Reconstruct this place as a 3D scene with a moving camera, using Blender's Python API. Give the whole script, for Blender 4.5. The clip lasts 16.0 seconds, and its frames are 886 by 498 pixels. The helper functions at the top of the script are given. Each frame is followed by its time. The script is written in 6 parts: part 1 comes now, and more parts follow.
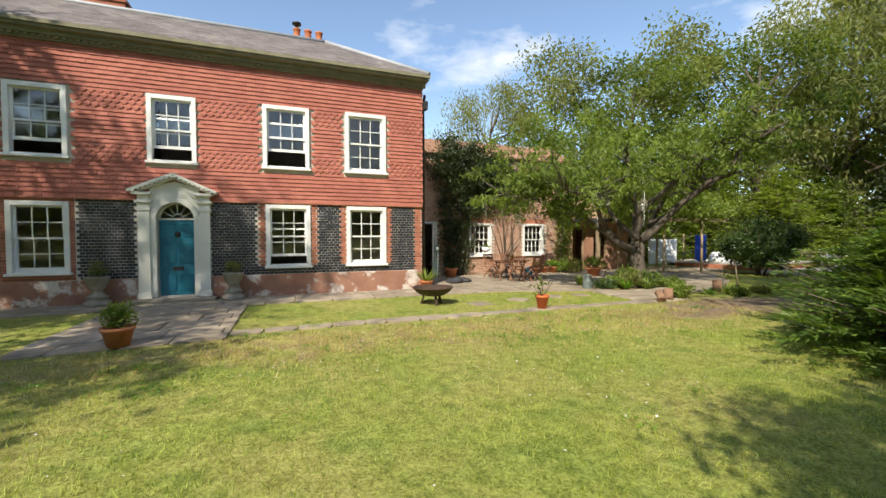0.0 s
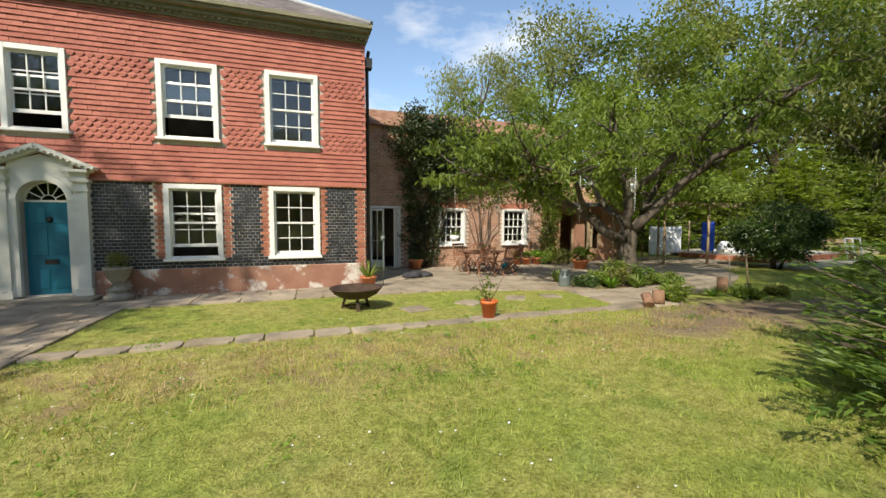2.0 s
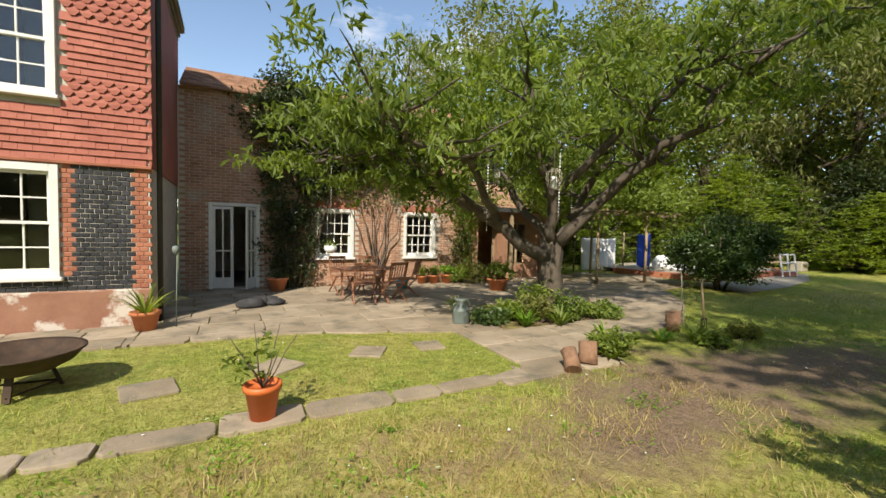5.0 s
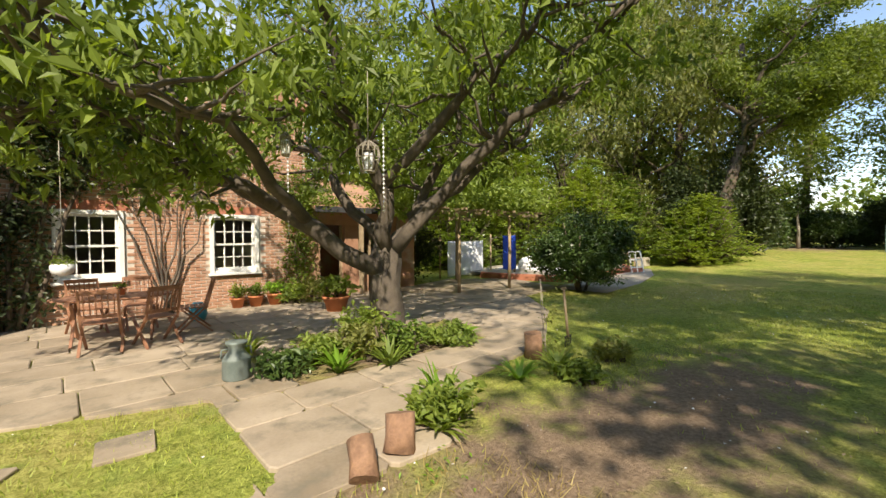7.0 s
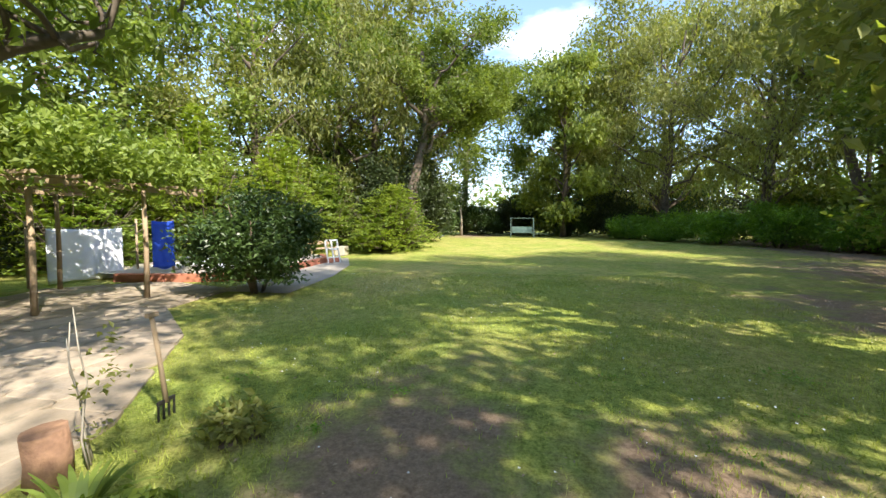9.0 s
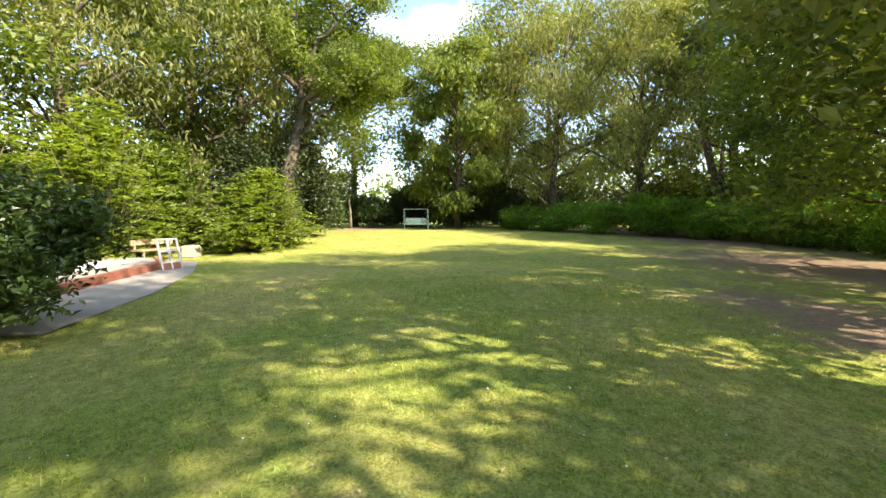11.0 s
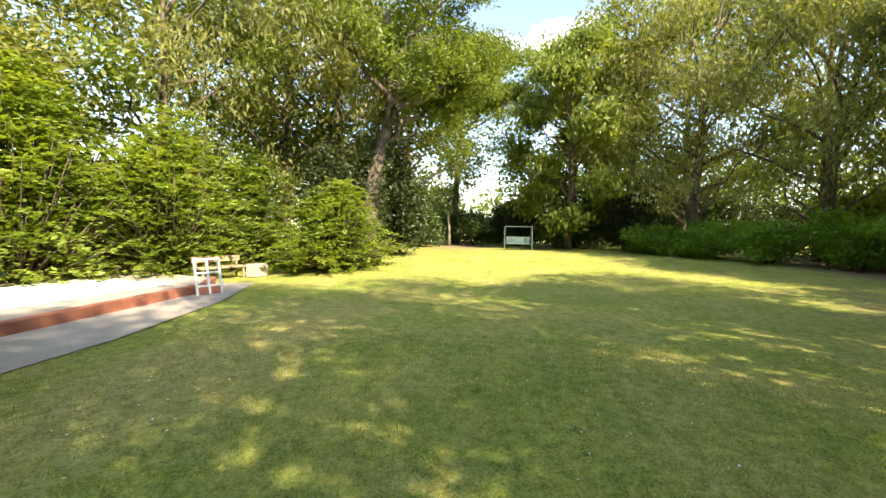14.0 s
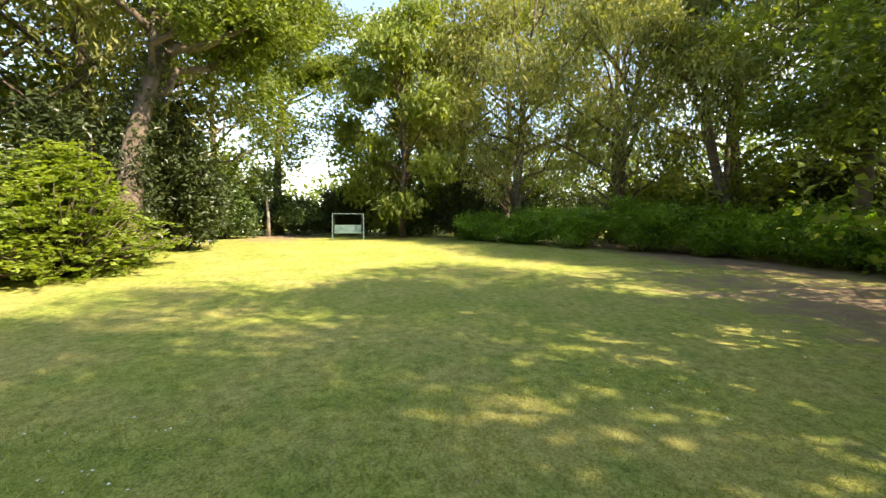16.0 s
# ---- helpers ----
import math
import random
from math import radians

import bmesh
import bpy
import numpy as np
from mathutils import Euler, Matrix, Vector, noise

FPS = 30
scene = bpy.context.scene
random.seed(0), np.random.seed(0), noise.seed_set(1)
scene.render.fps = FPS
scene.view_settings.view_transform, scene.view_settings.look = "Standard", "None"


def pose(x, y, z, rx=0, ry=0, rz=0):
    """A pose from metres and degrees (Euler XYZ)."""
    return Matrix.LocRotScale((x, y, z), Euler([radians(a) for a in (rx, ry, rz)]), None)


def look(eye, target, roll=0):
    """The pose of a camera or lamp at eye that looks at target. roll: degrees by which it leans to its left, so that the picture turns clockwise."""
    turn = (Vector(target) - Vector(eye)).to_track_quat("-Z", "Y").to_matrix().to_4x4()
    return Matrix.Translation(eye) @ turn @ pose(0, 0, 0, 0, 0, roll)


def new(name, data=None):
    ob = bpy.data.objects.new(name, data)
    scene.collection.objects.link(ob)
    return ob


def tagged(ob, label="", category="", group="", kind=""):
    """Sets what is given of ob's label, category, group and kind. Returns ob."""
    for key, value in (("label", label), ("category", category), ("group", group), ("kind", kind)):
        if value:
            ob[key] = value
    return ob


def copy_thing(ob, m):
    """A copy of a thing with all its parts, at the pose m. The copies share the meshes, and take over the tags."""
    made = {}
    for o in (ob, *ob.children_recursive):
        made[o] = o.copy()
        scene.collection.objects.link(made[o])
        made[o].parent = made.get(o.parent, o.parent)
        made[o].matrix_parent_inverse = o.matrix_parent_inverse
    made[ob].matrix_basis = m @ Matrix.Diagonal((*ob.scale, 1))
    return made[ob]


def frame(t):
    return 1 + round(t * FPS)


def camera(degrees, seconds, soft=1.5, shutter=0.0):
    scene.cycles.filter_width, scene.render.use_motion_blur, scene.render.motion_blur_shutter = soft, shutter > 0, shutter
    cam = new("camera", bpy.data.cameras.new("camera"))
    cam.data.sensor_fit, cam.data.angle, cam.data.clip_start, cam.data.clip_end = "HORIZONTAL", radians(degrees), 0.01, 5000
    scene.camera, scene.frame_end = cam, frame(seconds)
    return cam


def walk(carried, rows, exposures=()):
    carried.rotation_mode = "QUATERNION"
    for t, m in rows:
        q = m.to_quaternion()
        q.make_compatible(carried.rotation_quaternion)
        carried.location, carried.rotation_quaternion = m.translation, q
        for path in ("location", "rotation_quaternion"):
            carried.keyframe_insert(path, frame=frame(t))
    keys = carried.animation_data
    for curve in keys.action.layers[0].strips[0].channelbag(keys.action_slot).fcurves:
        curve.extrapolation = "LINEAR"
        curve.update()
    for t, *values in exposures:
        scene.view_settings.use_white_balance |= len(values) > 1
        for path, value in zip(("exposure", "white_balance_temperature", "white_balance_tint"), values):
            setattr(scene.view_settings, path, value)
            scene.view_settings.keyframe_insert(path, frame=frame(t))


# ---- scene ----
cam = camera(94.3, 16.0)
METRES, EYE, TILT, LEAN, TURN = 21.84, 1.68, 0.0, 0.0, -20.9
ROWS = [
    (0.0, 0.0, 0.0, 0.0, -0.0, -1.75, 0.09),
    (0.5, 0.0174, 0.0255, 0.0001, 0.68, -2.22, 0.13),
    (1.0, 0.0354, 0.0502, 0.0001, 1.1, -2.75, 0.07),
    (1.5, 0.0557, 0.0768, 0.0004, 1.25, -3.27, -0.05),
    (2.0, 0.0743, 0.1014, 0.0008, 1.2, -3.68, -0.06),
    (2.5, 0.0907, 0.1267, 0.0017, 1.26, -3.93, -0.09),
    (3.0, 0.1048, 0.1532, 0.0011, 1.19, -4.01, -0.1),
    (3.5, 0.117, 0.1814, 0.0018, 1.46, -4.16, -0.32),
    (4.0, 0.1286, 0.2088, 0.0012, 0.1, -4.06, -0.84),
    (6.5, 0.2108, 0.3345, 0.0006, -18.26, -0.8, 0.12),
    (7.0, 0.2315, 0.3544, -0.0007, -22.35, -1.59, 0.31),
    (7.5, 0.2573, 0.3742, -0.002, -30.0, -2.57, 0.37),
    (8.0, 0.2857, 0.3905, -0.0031, -40.16, -3.44, 0.28),
    (8.5, 0.3136, 0.4051, -0.0036, -51.34, -3.4, 0.03),
    (9.0, 0.3388, 0.4187, -0.0031, -60.88, -3.25, -0.13),
    (9.5, 0.3654, 0.4321, -0.0036, -68.89, -2.76, -0.16),
    (12.0, 0.5134, 0.4764, 0.0003, -76.21, -4.6, 0.33),
    (12.5, 0.5425, 0.4776, 0.0015, -68.86, -2.82, 0.48),
    (13.0, 0.5733, 0.4796, 0.0036, -62.81, -2.12, 0.24),
    (13.5, 0.6025, 0.4787, 0.0049, -58.81, -2.62, -0.21),
    (14.0, 0.6361, 0.4849, 0.0069, -60.17, -2.4, -0.84),
    (14.5, 0.6681, 0.4897, 0.0073, -63.94, -2.4, -1.19),
    (15.0, 0.7048, 0.4925, 0.0057, -70.87, -2.34, -1.14),
    (15.5, 0.741, 0.4956, 0.0058, -77.02, -2.85, -0.76),
    (16.0, 0.7761, 0.4979, 0.0055, -82.0, -3.8, -0.32),
]
EXPOSURES = [(0.0, 0.76, 6900, 9), (3.0, 0.6, 6900, 8), (7.0, 1.0, 7400, 11), (8.0, 1.3, 6700, 9), (9.5, 1.85, 6700, 12), (12.0, 2.0, 7800, 13), (16.0, 2.05, 8000, 14)]
walk(cam, [(t, pose(0, 0, EYE, TILT, LEAN, TURN) @ pose(METRES * x, METRES * y, METRES * z, 90 + pitch, roll, yaw)) for t, x, y, z, yaw, pitch, roll in ROWS], EXPOSURES)

# ---- world and sun ----
SUN_AZ, SUN_EL = 220.0, 42.0
sun_dir = Vector((math.sin(radians(SUN_AZ)) * math.cos(radians(SUN_EL)), math.cos(radians(SUN_AZ)) * math.cos(radians(SUN_EL)), math.sin(radians(SUN_EL))))
world = bpy.data.worlds.new("world")
scene.world = world
world.use_nodes = True
wn, wl = world.node_tree.nodes, world.node_tree.links
wn.clear()
w_out = wn.new("ShaderNodeOutputWorld")
w_bg = wn.new("ShaderNodeBackground")
w_bg.inputs["Strength"].default_value = 0.14
sky = wn.new("ShaderNodeTexSky")
sky.sky_type = "NISHITA"
sky.sun_disc = False
sky.sun_elevation, sky.sun_rotation = radians(SUN_EL), radians(SUN_AZ)
sky.air_density, sky.dust_density, sky.ozone_density = 1.0, 0.4, 2.0
w_co = wn.new("ShaderNodeTexCoord")
w_map = wn.new("ShaderNodeMapping")
w_map.inputs["Scale"].default_value = (1.0, 1.0, 2.6)
w_noise = wn.new("ShaderNodeTexNoise")
w_noise.inputs["Scale"].default_value, w_noise.inputs["Detail"].default_value, w_noise.inputs["Roughness"].default_value = 2.6, 8, 0.55
w_ramp = wn.new("ShaderNodeValToRGB")
w_ramp.color_ramp.elements[0].position, w_ramp.color_ramp.elements[1].position = 0.55, 0.72
w_mix = wn.new("ShaderNodeMix")
w_mix.data_type = "RGBA"
w_mix.inputs["B"].default_value = (5.0, 5.2, 5.6, 1)
wl.new(w_co.outputs["Generated"], w_map.inputs["Vector"])
wl.new(w_map.outputs["Vector"], w_noise.inputs["Vector"])
wl.new(w_noise.outputs["Fac"], w_ramp.inputs["Fac"])
wl.new(w_ramp.outputs["Color"], w_mix.inputs["Factor"])
wl.new(sky.outputs["Color"], w_mix.inputs["A"])
wl.new(w_mix.outputs["Result"], w_bg.inputs["Color"])
wl.new(w_bg.outputs["Background"], w_out.inputs["Surface"])

sun_data = bpy.data.lights.new("sun", "SUN")
sun_data.energy, sun_data.angle, sun_data.color = 3.7, radians(0.8), (1.0, 0.94, 0.84)
sun = new("sun", sun_data)
sun.matrix_world = look(sun_dir * 50, (0, 0, 0))


# ---- materials ----
def material(name):
    m = bpy.data.materials.new(name)
    m.use_nodes = True
    m.node_tree.nodes.clear()
    return m, m.node_tree.nodes, m.node_tree.links


def surface(name, dark, light, scale=6.0, fine=60.0, rough=0.8, bump=0.3, piece=0.0, metal=0.0, stain=None, stain_scale=1.2, stain_at=(0.55, 0.68)):
    """Two-scale coloured surface with fine relief; piece varies it from object to object and stone to stone."""
    m, n, l = material(name)
    out = n.new("ShaderNodeOutputMaterial")
    b = n.new("ShaderNodeBsdfPrincipled")
    b.inputs["Roughness"].default_value, b.inputs["Metallic"].default_value = rough, metal
    geo = n.new("ShaderNodeNewGeometry")
    big = n.new("ShaderNodeTexNoise")
    big.inputs["Scale"].default_value, big.inputs["Detail"].default_value = scale, 6
    small = n.new("ShaderNodeTexNoise")
    small.inputs["Scale"].default_value, small.inputs["Detail"].default_value = fine, 4
    for x in (big, small):
        l.new(geo.outputs["Position"], x.inputs["Vector"])
    add = n.new("ShaderNodeMath")
    add.operation = "MULTIPLY_ADD"
    add.inputs[1].default_value = 0.45
    l.new(small.outputs["Fac"], add.inputs[0])
    half = n.new("ShaderNodeMath")
    half.operation = "MULTIPLY_ADD"
    half.inputs[1].default_value, half.inputs[2].default_value = 1.5, -0.47
    l.new(big.outputs["Fac"], half.inputs[0])
    l.new(half.outputs[0], add.inputs[2])
    fac = add.outputs[0]
    if piece:
        rnd = n.new("ShaderNodeMath")
        rnd.operation = "MULTIPLY_ADD"
        rnd.inputs[1].default_value = piece
        info = n.new("ShaderNodeObjectInfo")
        both = n.new("ShaderNodeMath")
        both.operation = "ADD"
        l.new(geo.outputs["Random Per Island"], both.inputs[0])
        l.new(info.outputs["Random"], both.inputs[1])
        frac = n.new("ShaderNodeMath")
        frac.operation = "FRACT"
        l.new(both.outputs[0], frac.inputs[0])
        cen = n.new("ShaderNodeMath")
        cen.operation = "SUBTRACT"
        cen.inputs[1].default_value = 0.5
        l.new(frac.outputs[0], cen.inputs[0])
        l.new(cen.outputs[0], rnd.inputs[0])
        l.new(fac, rnd.inputs[2])
        fac = rnd.outputs[0]
    mix = n.new("ShaderNodeMix")
    mix.data_type = "RGBA"
    mix.inputs["A"].default_value, mix.inputs["B"].default_value = (*dark, 1), (*light, 1)
    l.new(fac, mix.inputs["Factor"])
    col = mix.outputs["Result"]
    if stain:
        sn = n.new("ShaderNodeTexNoise")
        sn.inputs["Scale"].default_value, sn.inputs["Detail"].default_value, sn.inputs["Roughness"].default_value = stain_scale, 8, 0.65
        l.new(geo.outputs["Position"], sn.inputs["Vector"])
        sr = n.new("ShaderNodeMapRange")
        sr.inputs["From Min"].default_value, sr.inputs["From Max"].default_value = stain_at
        l.new(sn.outputs["Fac"], sr.inputs["Value"])
        m2 = n.new("ShaderNodeMix")
        m2.data_type = "RGBA"
        m2.inputs["B"].default_value = (*stain, 1)
        l.new(sr.outputs[0], m2.inputs["Factor"])
        l.new(col, m2.inputs["A"])
        col = m2.outputs["Result"]
    l.new(col, b.inputs["Base Color"])
    if bump:
        bp = n.new("ShaderNodeBump")
        bp.inputs["Strength"].default_value, bp.inputs["Distance"].default_value = bump, 0.01
        l.new(add.outputs[0], bp.inputs["Height"])
        l.new(bp.outputs["Normal"], b.inputs["Normal"])
    l.new(b.outputs["BSDF"], out.inputs["Surface"])
    return m


def leafy(name, dark, light, trans=0.35, scale=0.5, rough=0.55):
    """Leaf surface: glossy upper skin and light coming through, varied leaf by leaf and by patches."""
    m, n, l = material(name)
    out = n.new("ShaderNodeOutputMaterial")
    b = n.new("ShaderNodeBsdfPrincipled")
    b.inputs["Roughness"].default_value = rough
    tr = n.new("ShaderNodeBsdfTranslucent")
    ms = n.new("ShaderNodeMixShader")
    ms.inputs["Fac"].default_value = trans
    geo = n.new("ShaderNodeNewGeometry")
    no = n.new("ShaderNodeTexNoise")
    no.inputs["Scale"].default_value, no.inputs["Detail"].default_value = scale, 3
    l.new(geo.outputs["Position"], no.inputs["Vector"])
    fac = n.new("ShaderNodeMath")
    fac.operation = "MULTIPLY_ADD"
    fac.inputs[1].default_value = 0.55
    l.new(geo.outputs["Random Per Island"], fac.inputs[0])
    off = n.new("ShaderNodeMath")
    off.operation = "MULTIPLY_ADD"
    off.inputs[1].default_value, off.inputs[2].default_value = 1.6, -0.57
    l.new(no.outputs["Fac"], off.inputs[0])
    l.new(off.outputs[0], fac.inputs[2])
    mix = n.new("ShaderNodeMix")
    mix.data_type = "RGBA"
    mix.inputs["A"].default_value, mix.inputs["B"].default_value = (*dark, 1), (*light, 1)
    l.new(fac.outputs[0], mix.inputs["Factor"])
    l.new(mix.outputs["Result"], b.inputs["Base Color"])
    warm = n.new("ShaderNodeMix")
    warm.data_type = "RGBA"
    warm.blend_type = "MULTIPLY"
    warm.inputs["Factor"].default_value = 1.0
    warm.inputs["B"].default_value = (1.5, 1.5, 0.55, 1)
    l.new(mix.outputs["Result"], warm.inputs["A"])
    l.new(warm.outputs["Result"], tr.inputs["Color"])
    l.new(b.outputs["BSDF"], ms.inputs[1])
    l.new(tr.outputs["BSDF"], ms.inputs[2])
    l.new(ms.outputs["Shader"], out.inputs["Surface"])
    return m


def ground_material():
    """Lawn with dry yellow patches, clover, and bare soil beds with ragged edges."""
    m, n, l = material("lawn_and_soil")
    out = n.new("ShaderNodeOutputMaterial")
    b = n.new("ShaderNodeBsdfPrincipled")
    b.inputs["Roughness"].default_value = 0.95
    b.inputs["Specular IOR Level"].default_value = 0.15
    geo = n.new("ShaderNodeNewGeometry")

    def noise_at(scale, detail=6, rough=0.55):
        x = n.new("ShaderNodeTexNoise")
        x.inputs["Scale"].default_value, x.inputs["Detail"].default_value, x.inputs["Roughness"].default_value = scale, detail, rough
        l.new(geo.outputs["Position"], x.inputs["Vector"])
        return x.outputs["Fac"]

    def ranged(v, a, c):
        r = n.new("ShaderNodeMapRange")
        r.inputs["From Min"].default_value, r.inputs["From Max"].default_value = a, c
        l.new(v, r.inputs["Value"])
        return r.outputs[0]

    def blend(f, a, c):
        x = n.new("ShaderNodeMix")
        x.data_type = "RGBA"
        l.new(f, x.inputs["Factor"])
        for key, v in (("A", a), ("B", c)):
            if isinstance(v, tuple):
                x.inputs[key].default_value = (*v, 1)
            else:
                l.new(v, x.inputs[key])
        return x.outputs["Result"]

    def maths(op, a, c):
        x = n.new("ShaderNodeMath")
        x.operation = op
        for i, v in enumerate((a, c)):
            if isinstance(v, float):
                x.inputs[i].default_value = v
            else:
                l.new(v, x.inputs[i])
        return x.outputs[0]

    edge = noise_at(1.3, 8, 0.65)

    def patch(beds):
        """1 in the middle of the beds (x, y, rx, ry), 0 outside, ragged between."""
        best = None
        for x, y, rx, ry in beds:
            mp = n.new("ShaderNodeMapping")
            mp.inputs["Location"].default_value = (-x / rx, -y / ry, 0)
            mp.inputs["Scale"].default_value = (1 / rx, 1 / ry, 0)
            l.new(geo.outputs["Position"], mp.inputs["Vector"])
            ln = n.new("ShaderNodeVectorMath")
            ln.operation = "LENGTH"
            l.new(mp.outputs["Vector"], ln.inputs[0])
            v = maths("SUBTRACT", 1.0, ln.outputs["Value"])
            best = v if best is None else maths("MAXIMUM", best, v)
        return ranged(maths("ADD", best, maths("MULTIPLY", maths("SUBTRACT", edge, 0.5), 3.0)), -0.25, 0.5)

    fine = noise_at(38.0, 5, 0.7)
    tuft = maths("ADD", maths("MULTIPLY", fine, 0.6), maths("MULTIPLY", noise_at(6.5, 6, 0.65), 0.4))
    grass = blend(ranged(tuft, 0.40, 0.60), (0.13, 0.165, 0.025), (0.40, 0.43, 0.10))
    dry = blend(ranged(tuft, 0.40, 0.60), (0.27, 0.215, 0.06), (0.56, 0.47, 0.19))
    lawn = blend(maths("MULTIPLY", ranged(noise_at(0.55, 7, 0.6), 0.42, 0.62), 0.55), grass, dry)
    lush_shaded = blend(ranged(tuft, 0.40, 0.60), (0.085, 0.14, 0.02), (0.25, 0.34, 0.075))
    lawn = blend(maths("MULTIPLY", ranged(noise_at(1.7, 5), 0.52, 0.66), 0.6), lawn, lush_shaded)
    lawn = blend(maths("MULTIPLY", patch(((2.0, 6.9, 5.0, 0.8), (7.0, 6.4, 3.0, 1.1), (22, 9, 5, 1.4))), 0.75), lawn, dry)
    # lusher lawn here, with the deep green of its shade put into the colour
    lawn = blend(maths("MULTIPLY", patch(((16.0, 7.5, 5.0, 3.0),)), 0.4), lawn, lush_shaded)
    soil = blend(ranged(noise_at(24.0, 8, 0.7), 0.32, 0.68), (0.155, 0.105, 0.068), (0.34, 0.25, 0.17))
    beds = patch(((12.1, 6.6, 2.4, 1.0), (10.2, 6.9, 2.4, 1.1), (8.6, 6.4, 1.1, 0.6), (12.6, 4.4, 1.2, 0.8), (17.5, -1.2, 4.0, 1.8), (24, -8.0, 7.5, 4.2), (38, -12.5, 12.0, 3.2), (11.0, 10.6, 2.2, 1.3), (56, 9, 9.0, 3.0), (62, -14, 9.0, 5.0)))
    worn = maths("MULTIPLY", patch(((2.0, 6.7, 5.5, 0.9), (7.5, 6.6, 2.6, 1.0))), ranged(noise_at(2.3, 8, 0.7), 0.48, 0.58))
    lawn = blend(maths("MULTIPLY", worn, 0.85), lawn, blend(ranged(noise_at(30.0, 6, 0.7), 0.35, 0.65), (0.20, 0.135, 0.07), (0.42, 0.31, 0.17)))
    col = blend(beds, lawn, soil)
    l.new(col, b.inputs["Base Color"])
    bp = n.new("ShaderNodeBump")
    bp.inputs["Strength"].default_value, bp.inputs["Distance"].default_value = 0.9, 0.03
    l.new(maths("ADD", fine, maths("MULTIPLY", noise_at(9.0), 1.2)), bp.inputs["Height"])
    l.new(bp.outputs["Normal"], b.inputs["Normal"])
    l.new(b.outputs["BSDF"], out.inputs["Surface"])
    return m


def glass_material():
    m, n, l = material("window_glass")
    out = n.new("ShaderNodeOutputMaterial")
    b = n.new("ShaderNodeBsdfPrincipled")
    b.inputs["Base Color"].default_value = (0.93, 0.96, 0.95, 1)
    b.inputs["Roughness"].default_value = 0.0
    b.inputs["Transmission Weight"].default_value = 1.0
    b.inputs["IOR"].default_value = 1.5
    no = n.new("ShaderNodeTexNoise")
    no.inputs["Scale"].default_value = 3.0
    bp = n.new("ShaderNodeBump")
    bp.inputs["Strength"].default_value, bp.inputs["Distance"].default_value = 0.06, 0.02
    l.new(no.outputs["Fac"], bp.inputs["Height"])
    l.new(bp.outputs["Normal"], b.inputs["Normal"])
    l.new(b.outputs["BSDF"], out.inputs["Surface"])
    return m


M_GROUND = ground_material()
M_GLASS = glass_material()
M_TILE = surface("hung_clay_tile", (0.29, 0.082, 0.056), (0.47, 0.165, 0.115), 1.6, 45, 0.8, 0.35, 0.35)
M_BRICK = surface("red_brick", (0.26, 0.085, 0.05), (0.47, 0.19, 0.115), 3, 50, 0.9, 0.4, 0.6)
M_OLDBRICK = surface("weathered_brick", (0.30, 0.155, 0.095), (0.52, 0.30, 0.20), 2, 40, 0.92, 0.5, 0.6, stain=(0.42, 0.36, 0.29), stain_scale=0.9)
M_BLACK = surface("vitrified_brick", (0.008, 0.009, 0.012), (0.04, 0.042, 0.05), 5, 60, 0.55, 0.3, 0.6)
M_MORTAR = surface("lime_mortar", (0.42, 0.37, 0.31), (0.62, 0.57, 0.50), 4, 70, 0.95, 0.5)
M_PLINTH = surface("worn_limewash_plinth", (0.25, 0.115, 0.075), (0.38, 0.205, 0.14), 3, 30, 0.95, 0.6, stain=(0.60, 0.54, 0.48), stain_scale=2.2, stain_at=(0.54, 0.62))
M_WHITE = surface("white_paint", (0.70, 0.69, 0.65), (0.83, 0.82, 0.79), 3, 40, 0.45, 0.08)
M_STONEWHITE = surface("painted_stucco", (0.62, 0.60, 0.52), (0.78, 0.76, 0.68), 2.5, 40, 0.6, 0.15)
M_TEAL = surface("teal_door_paint", (0.008, 0.125, 0.185), (0.014, 0.185, 0.26), 3, 50, 0.35, 0.06)
M_IRON = surface("black_iron", (0.012, 0.012, 0.012), (0.035, 0.033, 0.03), 6, 60, 0.5, 0.2)
M_RUST = surface("rusty_iron", (0.03, 0.022, 0.017), (0.11, 0.065, 0.04), 8, 60, 0.75, 0.4, metal=0.3)
M_SLATE = surface("slate_roof", (0.12, 0.10, 0.095), (0.26, 0.225, 0.215), 1.2, 30, 0.8, 0.4, 0.6, stain=(0.30, 0.285, 0.24), stain_scale=1.5, stain_at=(0.58, 0.7))
M_LEAD = surface("lead", (0.30, 0.31, 0.33), (0.46, 0.47, 0.48), 3, 40, 0.55, 0.1)
M_CORNICE = surface("weathered_cornice", (0.14, 0.13, 0.085), (0.27, 0.25, 0.16), 4, 40, 0.9, 0.3)
M_CLAYROOF = surface("clay_roof_tile", (0.23, 0.12, 0.075), (0.46, 0.27, 0.17), 1.3, 30, 0.9, 0.4, 0.6)
M_TERRA = surface("terracotta", (0.42, 0.13, 0.05), (0.62, 0.24, 0.11), 5, 50, 0.85, 0.2)
M_ORANGE = surface("orange_plastic_pot", (0.58, 0.12, 0.03), (0.72, 0.19, 0.055), 4, 50, 0.5, 0.05)
M_STONE = surface("york_flagstone", (0.24, 0.19, 0.13), (0.44, 0.36, 0.27), 1.8, 35, 0.9, 0.5, 0.55, stain=(0.17, 0.15, 0.11), stain_scale=2.2, stain_at=(0.5, 0.68))
M_URN = surface("lichened_stone", (0.20, 0.17, 0.13), (0.40, 0.36, 0.29), 7, 50, 0.95, 0.5)
